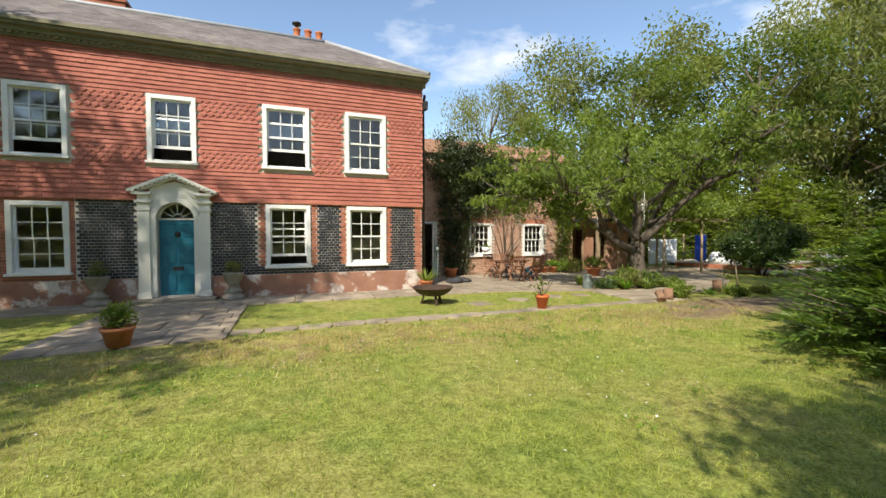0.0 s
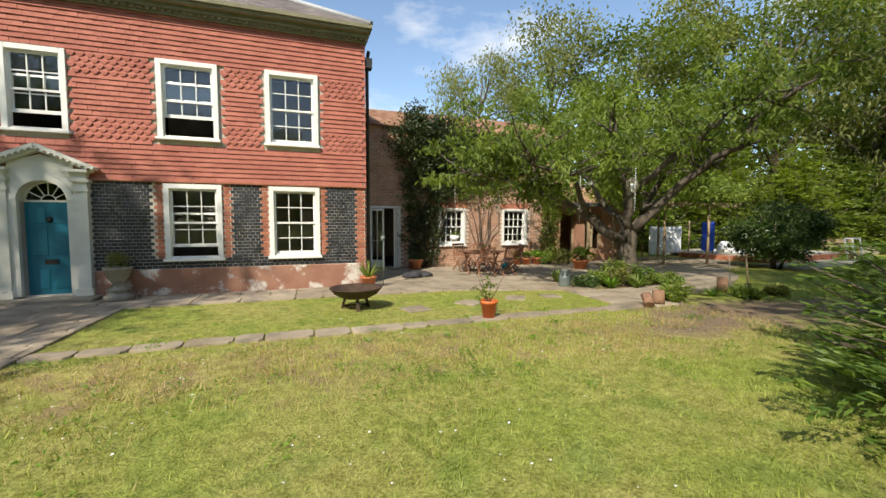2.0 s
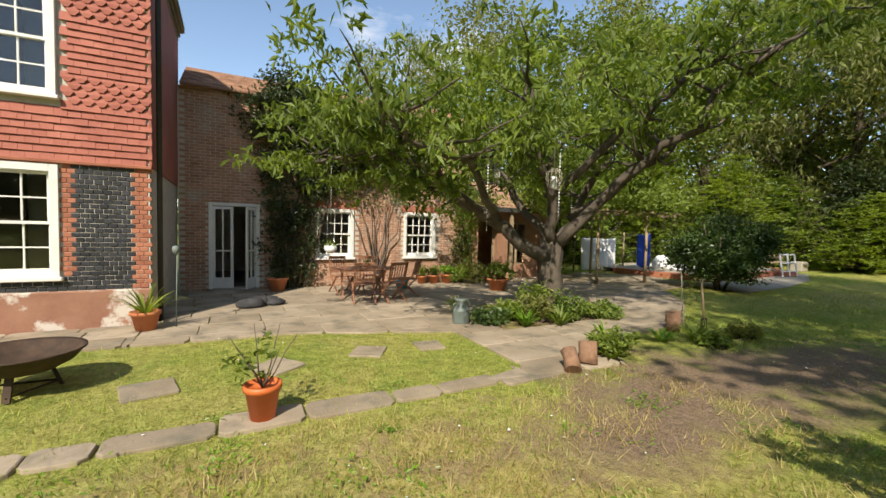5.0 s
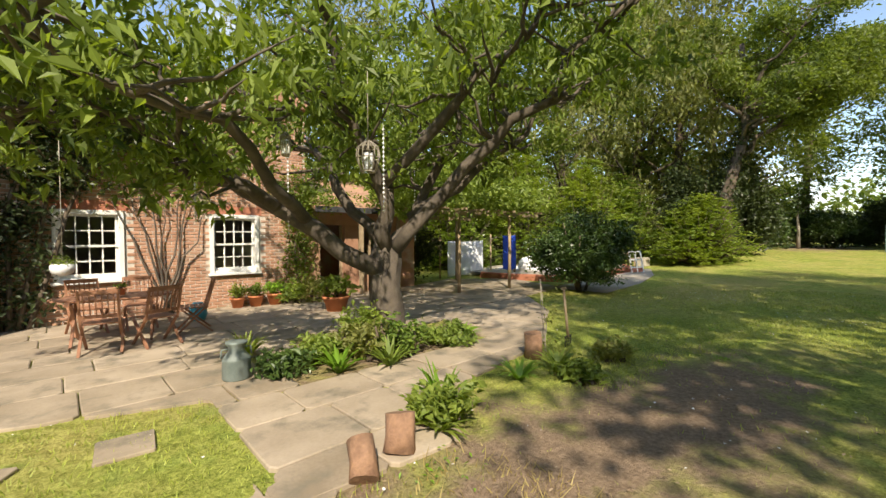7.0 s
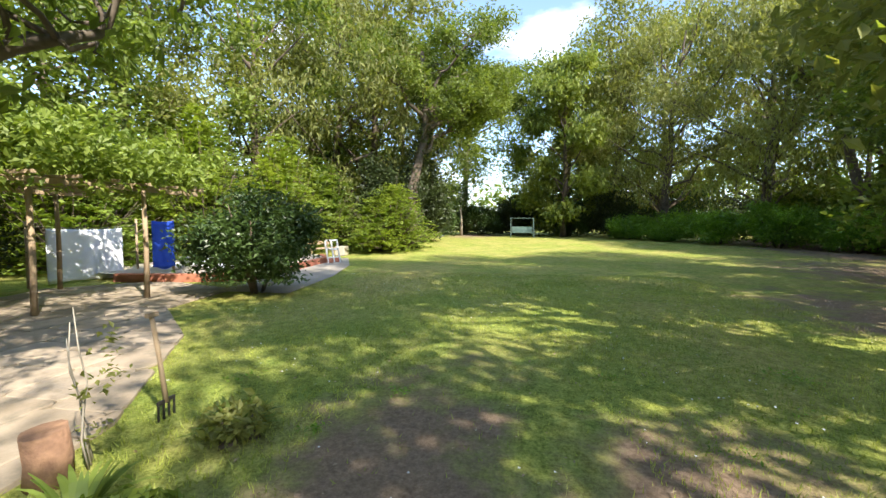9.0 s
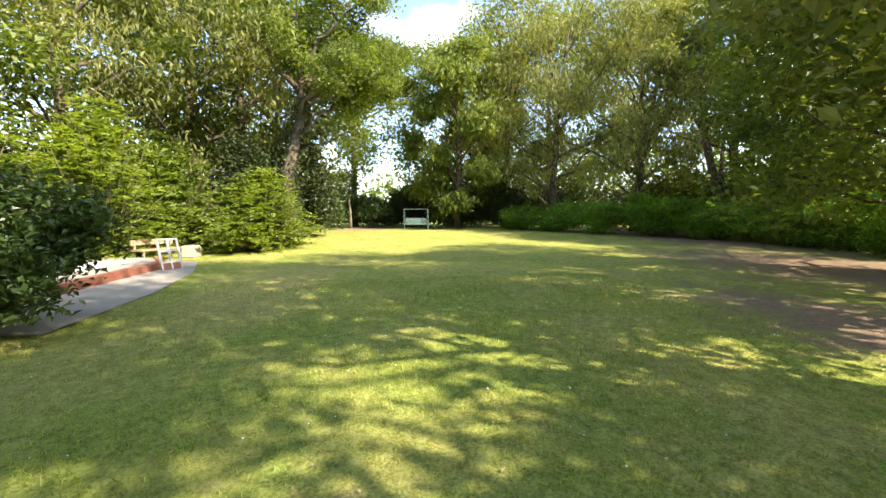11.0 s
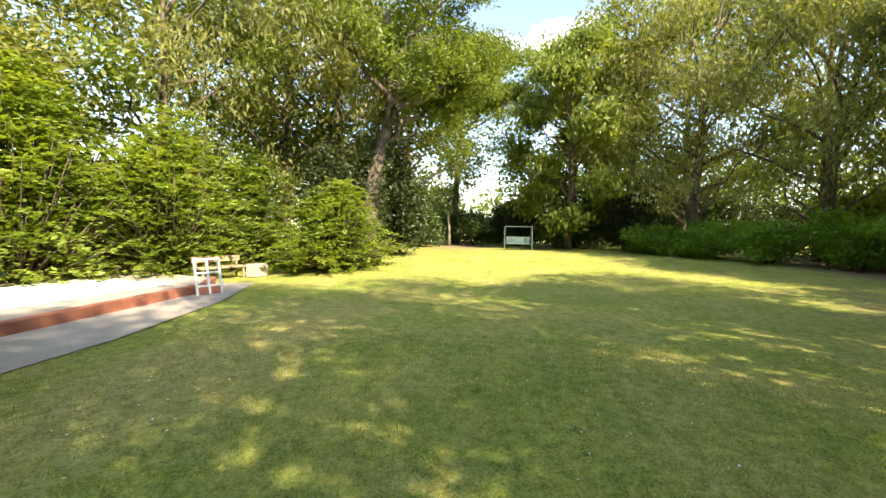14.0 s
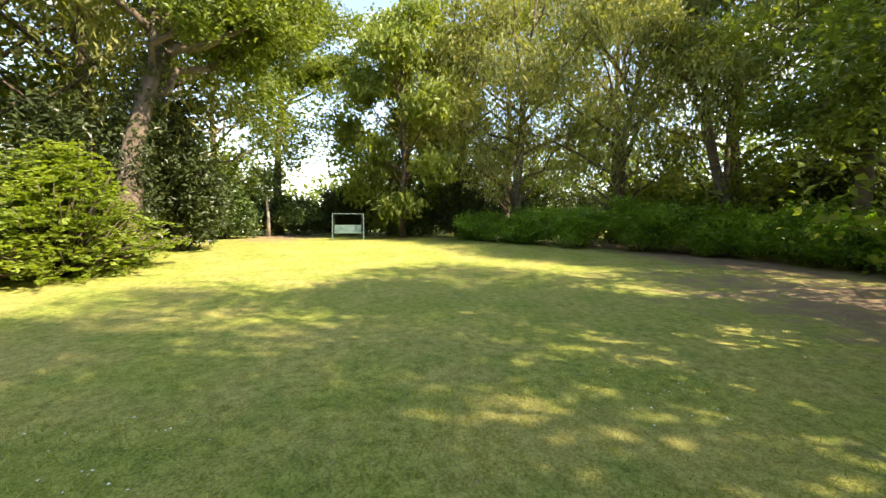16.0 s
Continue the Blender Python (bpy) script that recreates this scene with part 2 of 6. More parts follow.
M_TEAK = surface("oiled_hardwood", (0.20, 0.085, 0.045), (0.40, 0.20, 0.115), 9, 80, 0.6, 0.15, 0.4)
M_BARK = surface("gnarled_bark", (0.04, 0.032, 0.025), (0.16, 0.13, 0.10), 5, 26, 0.95, 1.0)
M_BARKDARK = surface("dark_bark", (0.05, 0.038, 0.028), (0.19, 0.145, 0.105), 4, 22, 0.95, 1.0)
M_WOOD = surface("weathered_post", (0.24, 0.17, 0.10), (0.42, 0.32, 0.21), 6, 60, 0.85, 0.3)
M_LOG = surface("cut_log", (0.15, 0.08, 0.05), (0.36, 0.21, 0.125), 14, 50, 0.9, 0.9)
M_SHEET = surface("white_cotton", (0.74, 0.75, 0.78), (0.86, 0.87, 0.89), 2, 50, 0.9, 0.1)
M_BLUE = surface("blue_cloth", (0.012, 0.06, 0.50), (0.025, 0.11, 0.72), 3, 60, 0.8, 0.1)
M_CONC = surface("pale_paving", (0.30, 0.26, 0.21), (0.47, 0.42, 0.35), 1.5, 40, 0.9, 0.3, 0.2)
M_POOL = surface("pale_pool_cover", (0.60, 0.61, 0.62), (0.78, 0.79, 0.79), 1.5, 30, 0.7, 0.1)
M_DARKCLOTH = surface("dark_fabric", (0.015, 0.016, 0.018), (0.07, 0.07, 0.075), 6, 40, 0.9, 0.2)
# room surfaces: the dimness of unlit rooms is put into this dark colour
M_DIMROOM = surface("dimmed_room", (0.07, 0.06, 0.05), (0.13, 0.11, 0.09), 2, 30, 0.9, 0.1)
M_GREYGREEN = surface("verdigris_metal", (0.10, 0.13, 0.12), (0.21, 0.25, 0.23), 6, 50, 0.6, 0.2)
M_SWING = surface("faded_green_canvas", (0.05, 0.10, 0.09), (0.12, 0.19, 0.17), 6, 50, 0.7, 0.2)
M_TURQ = surface("turquoise_glaze", (0.02, 0.24, 0.34), (0.05, 0.36, 0.46), 4, 40, 0.3, 0.05)
M_WICKER = surface("wire_and_wicker", (0.22, 0.19, 0.15), (0.42, 0.38, 0.31), 10, 60, 0.7, 0.1)
L_TREE = leafy("magnolia_leaf", (0.05, 0.09, 0.014), (0.27, 0.35, 0.06), 0.46, 0.8)
L_WOOD = leafy("woodland_leaf", (0.05, 0.085, 0.016), (0.24, 0.30, 0.06), 0.48, 0.35)
L_OLIVE = leafy("olive_leaf", (0.09, 0.11, 0.026), (0.33, 0.34, 0.11), 0.45, 0.35)
L_LIME = leafy("lime_leaf", (0.09, 0.15, 0.02), (0.31, 0.38, 0.08), 0.45, 0.6)
L_DARK = leafy("dark_evergreen", (0.022, 0.050, 0.014), (0.085, 0.14, 0.03), 0.2, 0.8, 0.4)
L_LAUREL = leafy("laurel_leaf", (0.06, 0.14, 0.014), (0.24, 0.42, 0.045), 0.38, 0.6, 0.35)
L_FEATHER = leafy("feathery_shrub", (0.055, 0.11, 0.018), (0.28, 0.36, 0.07), 0.42, 0.5)
L_YEW = leafy("yew_leaf", (0.045, 0.10, 0.016), (0.22, 0.31, 0.05), 0.35, 0.7)
L_CHEST = leafy("chestnut_leaf", (0.08, 0.125, 0.02), (0.30, 0.35, 0.07), 0.4, 0.6)
L_IVY = leafy("ivy_leaf", (0.016, 0.030, 0.010), (0.065, 0.090, 0.025), 0.2, 0.9, 0.45)
L_GRASS = leafy("grass_blade", (0.14, 0.20, 0.022), (0.46, 0.50, 0.11), 0.3, 0.7)
L_STRAW = leafy("straw_blade", (0.26, 0.19, 0.06), (0.55, 0.45, 0.2), 0.25, 0.9)
L_DAISY = surface("daisy_petal", (0.72, 0.72, 0.68), (0.85, 0.85, 0.82), 4, 40, 0.8, 0)
M_FLOWER = surface("red_petal", (0.45, 0.03, 0.02), (0.65, 0.08, 0.04), 4, 40, 0.7, 0)


# ---- builders ----
def mesh_np(name, verts, quads, mats, smooth=False, ids=None):
    me = bpy.data.meshes.new(name)
    verts = np.asarray(verts, dtype=np.float32)
    quads = np.asarray(quads, dtype=np.int32)
    k = quads.shape[1]
    me.vertices.add(len(verts))
    me.vertices.foreach_set("co", verts.ravel())
    me.loops.add(quads.size)
    me.loops.foreach_set("vertex_index", quads.ravel())
    me.polygons.add(len(quads))
    me.polygons.foreach_set("loop_start", np.arange(0, quads.size, k, dtype=np.int32))
    me.polygons.foreach_set("loop_total", np.full(len(quads), k, dtype=np.int32))
    for mt in (mats if isinstance(mats, (list, tuple)) else [mats]):
        me.materials.append(mt)
    if ids is not None:
        me.polygons.foreach_set("material_index", np.asarray(ids, dtype=np.int32))
    me.polygons.foreach_set("use_smooth", np.full(len(quads), smooth, dtype=bool))
    me.update(calc_edges=True)
    me.validate()
    return me


class Shape:
    """Gathers boxes, lathes and tubes into one mesh."""

    def __init__(self):
        self.bm = bmesh.new()

    def box(self, x0, y0, z0, x1, y1, z1, m=None):
        c = [Vector((x, y, z)) for z in (z0, z1) for y in (y0, y1) for x in (x0, x1)]
        v = [self.bm.verts.new(m @ p if m else p) for p in c]
        for f in ((0, 2, 3, 1), (4, 5, 7, 6), (0, 1, 5, 4), (2, 6, 7, 3), (0, 4, 6, 2), (1, 3, 7, 5)):
            self.bm.faces.new([v[i] for i in f])
        return self

    def bar(self, a, b, w, d, up=(0, 0, 1)):
        a, b = Vector(a), Vector(b)
        ax = (b - a).normalized()
        side = ax.cross(Vector(up))
        side = side.normalized() if side.length > 1e-4 else Vector((1, 0, 0))
        top = side.cross(ax)
        m = Matrix((side, ax, top)).transposed().to_4x4()
        m.translation = a
        return self.box(-w / 2, 0, -d / 2, w / 2, (b - a).length, d / 2, m)

    def lathe(self, profile, seg=24, at=(0, 0, 0)):
        rings = []
        for r, z in profile:
            rings.append([self.bm.verts.new((at[0] + r * math.cos(2 * math.pi * i / seg), at[1] + r * math.sin(2 * math.pi * i / seg), at[2] + z)) for i in range(seg)])
        for a, b in zip(rings, rings[1:]):
            for i in range(seg):
                f = self.bm.faces.new((a[i], a[(i + 1) % seg], b[(i + 1) % seg], b[i]))
                f.smooth = True
        for ring in (rings[0], rings[-1]):
            self.bm.faces.new(ring)
        return self

    def tube(self, pts, radii, seg=8, knobbly=0.0, rnd=None):
        rings = []
        pts = [Vector(p) for p in pts]
        for i, p in enumerate(pts):
            ax = (pts[min(i + 1, len(pts) - 1)] - pts[max(i - 1, 0)]).normalized()
            s = ax.cross(Vector((0.3, 0.9, 0.2))).normalized()
            t = ax.cross(s)
            ring = []
            for j in range(seg):
                a = 2 * math.pi * j / seg
                r = radii[i] * (1 + (rnd.uniform(-knobbly, knobbly) if rnd else 0))
                ring.append(self.bm.verts.new(p + s * r * math.cos(a) + t * r * math.sin(a)))
            rings.append(ring)
        for a, b in zip(rings, rings[1:]):
            for j in range(seg):
                f = self.bm.faces.new((a[j], a[(j + 1) % seg], b[(j + 1) % seg], b[j]))
                f.smooth = True
        for ring in (rings[0], rings[-1]):
            self.bm.faces.new(ring)
        return self

    def done(self, name, mat, parent=None, bevel=0.0):
        bmesh.ops.recalc_face_normals(self.bm, faces=self.bm.faces)
        if bevel:
            bmesh.ops.bevel(self.bm, geom=list(self.bm.edges), offset=bevel, segments=1, affect="EDGES", clamp_overlap=True)
        me = bpy.data.meshes.new(name)
        self.bm.to_mesh(me)
        self.bm.free()
        me.materials.append(mat)
        ob = new(name, me)
        if parent:
            ob.parent = parent
        return ob


def rise(x):
    """Height of the lawn: level by the house, climbing gently towards the wood."""
    t = min(1.0, max(0.0, (x - 29.0) / 20.0))
    return 0.55 * t * t * (3 - 2 * t)


def base(name, x, y, z=0.0, rz=0.0, label="", category="", group="", kind=""):
    ob = new(name)
    ob.matrix_world = pose(x, y, z + rise(x), 0, 0, rz)
    ob.empty_display_size = 0.2
    return tagged(ob, label, category, group, kind)


def slab(name, x0, y0, z0, x1, y1, z1, mat, parent=None, bevel=0.0):
    return Shape().box(x0, y0, z0, x1, y1, z1).done(name, mat, parent, bevel)


def pierced(s, x0, x1, z0, z1, y0, y1, holes):
    """Wall cells between y0 and y1, leaving out the holes (x0, z0, x1, z1)."""
    xs = sorted({x0, x1, *[c for h in holes for c in (h[0], h[2]) if x0 < c < x1]})
    zs = sorted({z0, z1, *[c for h in holes for c in (h[1], h[3]) if z0 < c < z1]})
    for xa, xb in zip(xs, xs[1:]):
        for za, zb in zip(zs, zs[1:]):
            cx, cz = (xa + xb) / 2, (za + zb) / 2
            if not any(h[0] < cx < h[2] and h[1] < cz < h[3] for h in holes):
                s.box(xa, y0, za, xb, y1, zb)
    return s


# ---- foliage ----
def leaves(centres, size, rs, up=0.5, droop=0.0, narrow=0.5):
    """Folded four-point leaves at the centres, facing all ways but mostly up. Returns verts and quads."""
    n = len(centres)
    nor = rs.normal(size=(n, 3))
    nor[:, 2] = np.abs(nor[:, 2]) + up * 1.5
    nor /= np.linalg.norm(nor, axis=1)[:, None]
    tan = np.cross(nor, rs.normal(size=(n, 3)))
    tan[:, 2] -= droop
    tan /= np.linalg.norm(tan, axis=1)[:, None] + 1e-6
    sid = np.cross(nor, tan)
    ln = (size * rs.uniform(0.6, 1.3, n))[:, None]
    wd = ln * narrow
    a = centres - tan * ln * 0.5
    b = centres + tan * ln * 0.5 - nor * ln * 0.12
    lft = centres + sid * wd * 0.5 + nor * ln * 0.10
    rgt = centres - sid * wd * 0.5 + nor * ln * 0.10
    v = np.stack([a, rgt, b, lft], axis=1).reshape(-1, 3)
    q = np.arange(4 * n).reshape(n, 4)
    return v, q


def crown_points(blobs, clumps, per, spread, rs, shell=0.55, flat=0.6):
    """Leaf places: clumps thick near the skin of the blobs (x, y, z, rx, ry, rz), with gaps between them."""
    w = np.array([b[3] * b[4] + b[4] * b[5] + b[3] * b[5] for b in blobs])
    pick = rs.choice(len(blobs), clumps, p=w / w.sum())
    d = rs.normal(size=(clumps, 3))
    d /= np.linalg.norm(d, axis=1)[:, None]
    r = shell + (1.06 - shell) * rs.uniform(0, 1, clumps) ** 0.6
    r *= 1 + 0.34 * np.sin(d[:, 0] * 5 + pick) * np.cos(d[:, 1] * 6 + d[:, 2] * 4)
    b = np.array(blobs)[pick]
    c = b[:, :3] + d * r[:, None] * b[:, 3:]
    p = np.repeat(c, per, axis=0) + rs.normal(size=(clumps * per, 3)) * spread * np.array([1, 1, flat])
    return p


def foliage(name, blobs, clumps, per, spread, size, mat, parent=None, seed=1, up=0.5, droop=0.0, narrow=0.5, shell=0.55, low=0.03):
    rs = np.random.RandomState(seed)
    p = crown_points(blobs, clumps, per, spread, rs, shell)
    p = p[p[:, 2] > low]
    v, q = leaves(p, size, rs, up, droop, narrow)
    ob = new(name, mesh_np(name, v, q, mat))
    if parent:
        ob.parent = parent
    return ob


def limb_path(a, b, rnd, wob, n=7, sag=0.0):
    a, b = Vector(a), Vector(b)
    out = []
    for i in range(n + 1):
        t = i / n
        p = a.lerp(b, t)
        k = wob * math.sin(math.pi * t) if i < n else 0
        p += Vector((rnd.uniform(-1, 1), rnd.uniform(-1, 1), rnd.uniform(-1, 1) + sag)) * k
        out.append(p)
    return out


def wood_tree(name, height, radius, mat, leaf, clumps, per, size, seed, label, spread=0.45, bare=0.3, droop=0.0, bark=None, trunk=0.22, lean=0.0, narrow=0.55):
    """A tall tree at the origin: tapered trunk, limbs, and an uneven crown."""
    rnd = random.Random(seed)
    top = base(name, 0, 0, 0, label=label, category="tree", group="woodland trees")
    s = Shape()
    pts = [(lean * height * t * t + rnd.uniform(-0.1, 0.1), rnd.uniform(-0.12, 0.12), height * 0.85 * t) for t in (0, 0.08, 0.2, 0.4, 0.6, 0.8, 1)]
    s.tube(pts, [trunk * 1.5, trunk * 1.1, trunk, trunk * 0.85, trunk * 0.6, trunk * 0.35, 0.04], 9, 0.1, rnd)
    blobs = []
    n = 19
    for i in range(n):
        t = bare + (1 - bare) * i / (n - 1)
        a = i * 2.4 + rnd.uniform(-0.4, 0.4)
        reach = radius * (0.45 + 0.75 * math.sin(math.pi * min(1, 0.18 + 0.8 * (t - bare) / (1 - bare)))) * rnd.uniform(0.55, 0.95)
        z0 = height * 0.85 * max(0.12, t - 0.16)
        p0 = Vector((lean * height * (z0 / height / 0.85) ** 2, 0, z0))
        p1 = Vector((p0.x + reach * math.cos(a), reach * math.sin(a), height * t * 0.95))
        s.tube(limb_path(p0, p1, rnd, 0.25, 5), [trunk * 0.42, trunk * 0.36, trunk * 0.28, trunk * 0.2, trunk * 0.12, 0.02], 6)
        r = radius * rnd.uniform(0.24, 0.46)
        blobs.append((p1.x, p1.y, p1.z, r, r, r * rnd.uniform(0.6, 0.95)))
    s.done("trunk", bark or M_BARKDARK, top)
    foliage("crown", blobs, clumps, per, spread, size, leaf, top, seed, 0.35, droop, narrow, 0.25)
    return top


def bush(name, x, y, rx, ry, h, leaf, clumps, per, size, seed, label, spread=0.16, low=0.03, shell=0.6, up=0.4, narrow=0.5, stems=5, group=""):
    """A shrub: stems from the ground and an uneven leafy mass down to the ground."""
    rnd = random.Random(seed)
    top = base(name, x, y, 0, label=label, category="shrub", group=group)
    s = Shape()
    for i in range(stems):
        a = i * 2.4 + rnd.random()
        s.tube(limb_path((0.12 * math.cos(a), 0.12 * math.sin(a), -0.03), (rx * 0.6 * math.cos(a), ry * 0.6 * math.sin(a), h * rnd.uniform(0.55, 0.8)), rnd, 0.08, 4), [0.05, 0.045, 0.035, 0.025, 0.01], 6)
    s.done("stem", M_BARKDARK, top)
    blobs = [(0, 0, h * 0.45, rx * 0.66, ry * 0.66, h * 0.42)]
    for i in range(15):
        a = i * 2.4 + rnd.random()
        k = rnd.uniform(0.4, 0.85)
        zc = rnd.uniform(0.2, 0.9 - 0.35 * k)
        blobs.append((rx * k * math.cos(a), ry * k * math.sin(a), h * zc, rx * rnd.uniform(0.2, 0.4), ry * rnd.uniform(0.2, 0.4), h * rnd.uniform(0.10, 0.22)))
    foliage("leaf_mass", blobs, clumps, per, spread, size, leaf, top, seed, up, 0.0, narrow, shell, low)
    return top

# ---- ground ----
g = bmesh.new()
gx = [-600, -120, -40, -12] + [-8 + 0.75 * i for i in range(62)] + [40, 42, 44, 46, 48, 50, 60, 75, 120, 600]
gy = [-600, -120, -40, -24, -16, -12] + [-8 + 0.75 * i for i in range(36)] + [22, 28, 40, 75, 120, 600]
gv = [[g.verts.new((x, y, rise(x) + (0.02 * noise.noise((x * 0.5, y * 0.5, 3)) - 0.012 if abs(x) < 40 and abs(y) < 20 else 0))) for x in gx] for y in gy]
for ra, rb in zip(gv, gv[1:]):
    for i in range(len(gx) - 1):
        g.faces.new((ra[i], ra[i + 1], rb[i + 1], rb[i])).smooth = True
gm = bpy.data.meshes.new("ground")
g.to_mesh(gm)
g.free()
gm.materials.append(M_GROUND)
tagged(new("ground", gm), "mown lawn with dry yellow patches and bare soil beds", "lawn", kind="structure")

# ---- main house ----
HX0, HX1, HY, HB = -11.0, 4.05, 12.55, 16.6
UPPER = [(-6.05, 3.62, -4.87, 5.30), (-3.27, 3.62, -2.17, 5.32), (-0.57, 3.62, 0.66, 5.35), (1.67, 3.62, 2.90, 5.37)]
LOWER = [(-6.07, 0.82, -4.89, 2.54), (-0.52, 0.85, 0.67, 2.58), (1.70, 0.85, 2.90, 2.58)]
DOOR = (-3.10, 0.13, -2.26, 2.14)
ARCH = (-3.10, 0.13, -2.26, 2.60)
house = base("house", -3.5, HY, 0, label="Georgian house with red tile-hung upper storey and dark brick panels", category="house")


def on_house(ob):
    ob.parent = house
    ob.matrix_parent_inverse = house.matrix_world.inverted()
    return ob


house.matrix_world = pose(-3.5, HY, 0)
bpy.context.view_layer.update()
s = Shape()
pierced(s, HX0, HX1, -0.3, 6.5, HY, HY + 0.3, UPPER + LOWER + [ARCH])
s.box(HX0, HB - 0.3, -0.3, HX1, HB, 6.5)
s.box(HX0, HY + 0.3, -0.3, HX0 + 0.3, HB - 0.3, 6.5)
s.box(HX1 - 0.3, HY + 0.3, -0.3, HX1, HB - 0.3, 6.5)
on_house(s.done("wall", M_MORTAR))
# invented floors and partitions, coloured dark to stand in for room shade
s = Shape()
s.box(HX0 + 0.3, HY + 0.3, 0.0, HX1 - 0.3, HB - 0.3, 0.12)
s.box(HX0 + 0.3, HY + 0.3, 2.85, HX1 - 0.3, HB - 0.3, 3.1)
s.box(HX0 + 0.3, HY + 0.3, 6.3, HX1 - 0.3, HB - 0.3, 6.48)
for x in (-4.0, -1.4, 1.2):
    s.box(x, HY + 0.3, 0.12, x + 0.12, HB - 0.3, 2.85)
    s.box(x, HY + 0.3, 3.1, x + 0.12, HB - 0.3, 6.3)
on_house(s.done("room_shell", M_DIMROOM))

# plinth with a chamfered top, split at the door surround
s = Shape()
for xa, xb in ((HX0, -3.55), (-1.86, HX1 + 0.03)):
    s.box(xa, HY - 0.06, -0.3, xb, HY - 0.002, 0.62)
on_house(s.done("plinth", M_PLINTH, bevel=0.02))

# quoins and window strips in red brick, dark brick panels between
PANELS = [(-4.72, -3.56), (-1.86, -0.72), (0.90, 1.50), (3.08, 3.80)]
BANDZ = (0.64, 0.83)


def brick_mesh(name, w, h, d, mat):
    return slab_mesh(name, -w / 2, 0, -h / 2, w / 2, d, h / 2, mat)


def slab_mesh(name, x0, y0, z0, x1, y1, z1, mat):
    bm = bmesh.new()
    e = min(x1 - x0, z1 - z0) * 0.1
    f = [(x0, z0), (x1, z0), (x1, z1), (x0, z1)]
    fr = [bm.verts.new((x + (e if x < 0 else -e), y0, z + (e if z < 0 else -e))) for x, z in f]
    bk = [bm.verts.new((x, y0 + e, z)) for x, z in f]
    b2 = [bm.verts.new((x, y1, z)) for x, z in f]
    bm.faces.new(fr)
    for a, b in ((fr, bk), (bk, b2)):
        for i in range(4):
            bm.faces.new((a[i], b[i], b[(i + 1) % 4], a[(i + 1) % 4]))
    bmesh.ops.recalc_face_normals(bm, faces=bm.faces)
    me = bpy.data.meshes.new(name)
    bm.to_mesh(me)
    bm.free()
    me.materials.append(mat)
    return me


def lay(name, parent, items, mats_mesh, singles, joined_name, mat):
    """items: (x, y, z, sx, sz). The items that singles() picks become objects, up to 300; the rest one mesh."""
    rest = []
    count = 0
    for it in items:
        if count < 300 and singles(it):
            ob = new(name, mats_mesh)
            ob.matrix_world = Matrix.Translation(it[:3]) @ Matrix.Diagonal((it[3], 1, it[4], 1))
            ob.parent = parent
            ob.matrix_parent_inverse = parent.matrix_world.inverted()
            count += 1
        else:
            rest.append(it)
    if rest:
        src = np.array([v.co for v in mats_mesh.vertices])
        polys = [list(p.vertices) for p in mats_mesh.polygons]
        q = np.array([p for p in polys if len(p) == 4])
        vs, qs = [], []
        for k, it in enumerate(rest):
            vs.append(src * np.array([it[3], 1, it[4]]) + np.array(it[:3]))
            qs.append(q + k * len(src))
        ob = new(joined_name, mesh_np(joined_name, np.concatenate(vs), np.concatenate(qs), mat))
        ob.parent = parent
        ob.matrix_parent_inverse = parent.matrix_world.inverted()
        tagged(ob, kind="stuff")


rb = random.Random(4)
holes = LOWER + [ARCH]


def in_holes(x, z, pad=0.0):
    return any(h[0] - pad < x < h[2] + pad and h[1] - pad < z < h[3] + pad for h in holes)


dark_bricks, red_bricks = [], []
row = 0
z = 0.665
while z < 2.62:
    cells = PANELS if z > 0.86 else [(-4.72, -3.56), (-1.86, 3.80)]
    for a, b in cells:
        jag = 0.055 if row % 2 else 0.0
        x = a - jag + 0.06
        while x < b + jag - 0.03:
            if not in_holes(x, z, 0.03):
                dark_bricks.append((x, HY - 0.012 - rb.uniform(0, 0.004), z, rb.uniform(0.92, 1.04), rb.uniform(0.9, 1.05)))
            x += 0.118
    # red brick between the panels
    spans = [(HX0, -4.72), (-0.72, 0.90), (1.50, 3.08), (3.80, HX1)] if z > 0.86 else [(HX0, -4.72), (3.80, HX1)]
    for a, b in spans:
        jag = 0.055 if row % 2 else 0.0
        a2, b2 = a + (jag if a > HX0 else 0), b - (jag if b < HX1 else 0)
        x = a2 + 0.055
        while x < b2 - 0.02:
            if not in_holes(x, z, 0.02):
                red_bricks.append((x, HY - 0.010 - rb.uniform(0, 0.003), z, rb.uniform(0.98, 1.06), rb.uniform(0.95, 1.05)))
            x += 0.115
    z += 0.0765
    row += 1
lay("dark_brick", house, dark_bricks, brick_mesh("dark_brick", 0.110, 0.067, 0.02, M_BLACK), lambda i: i[0] > 0.8, "dark_brickwork", M_BLACK)
lay("red_brick", house, red_bricks, brick_mesh("red_brick", 0.109, 0.069, 0.02, M_BRICK), lambda i: i[0] > 1.4, "red_brickwork", M_BRICK)

# hung tiles: plain courses with two bands of pointed tiles
tiles, scales_ = [], []
holes = UPPER
rb = random.Random(8)
z, row = 2.72, 0
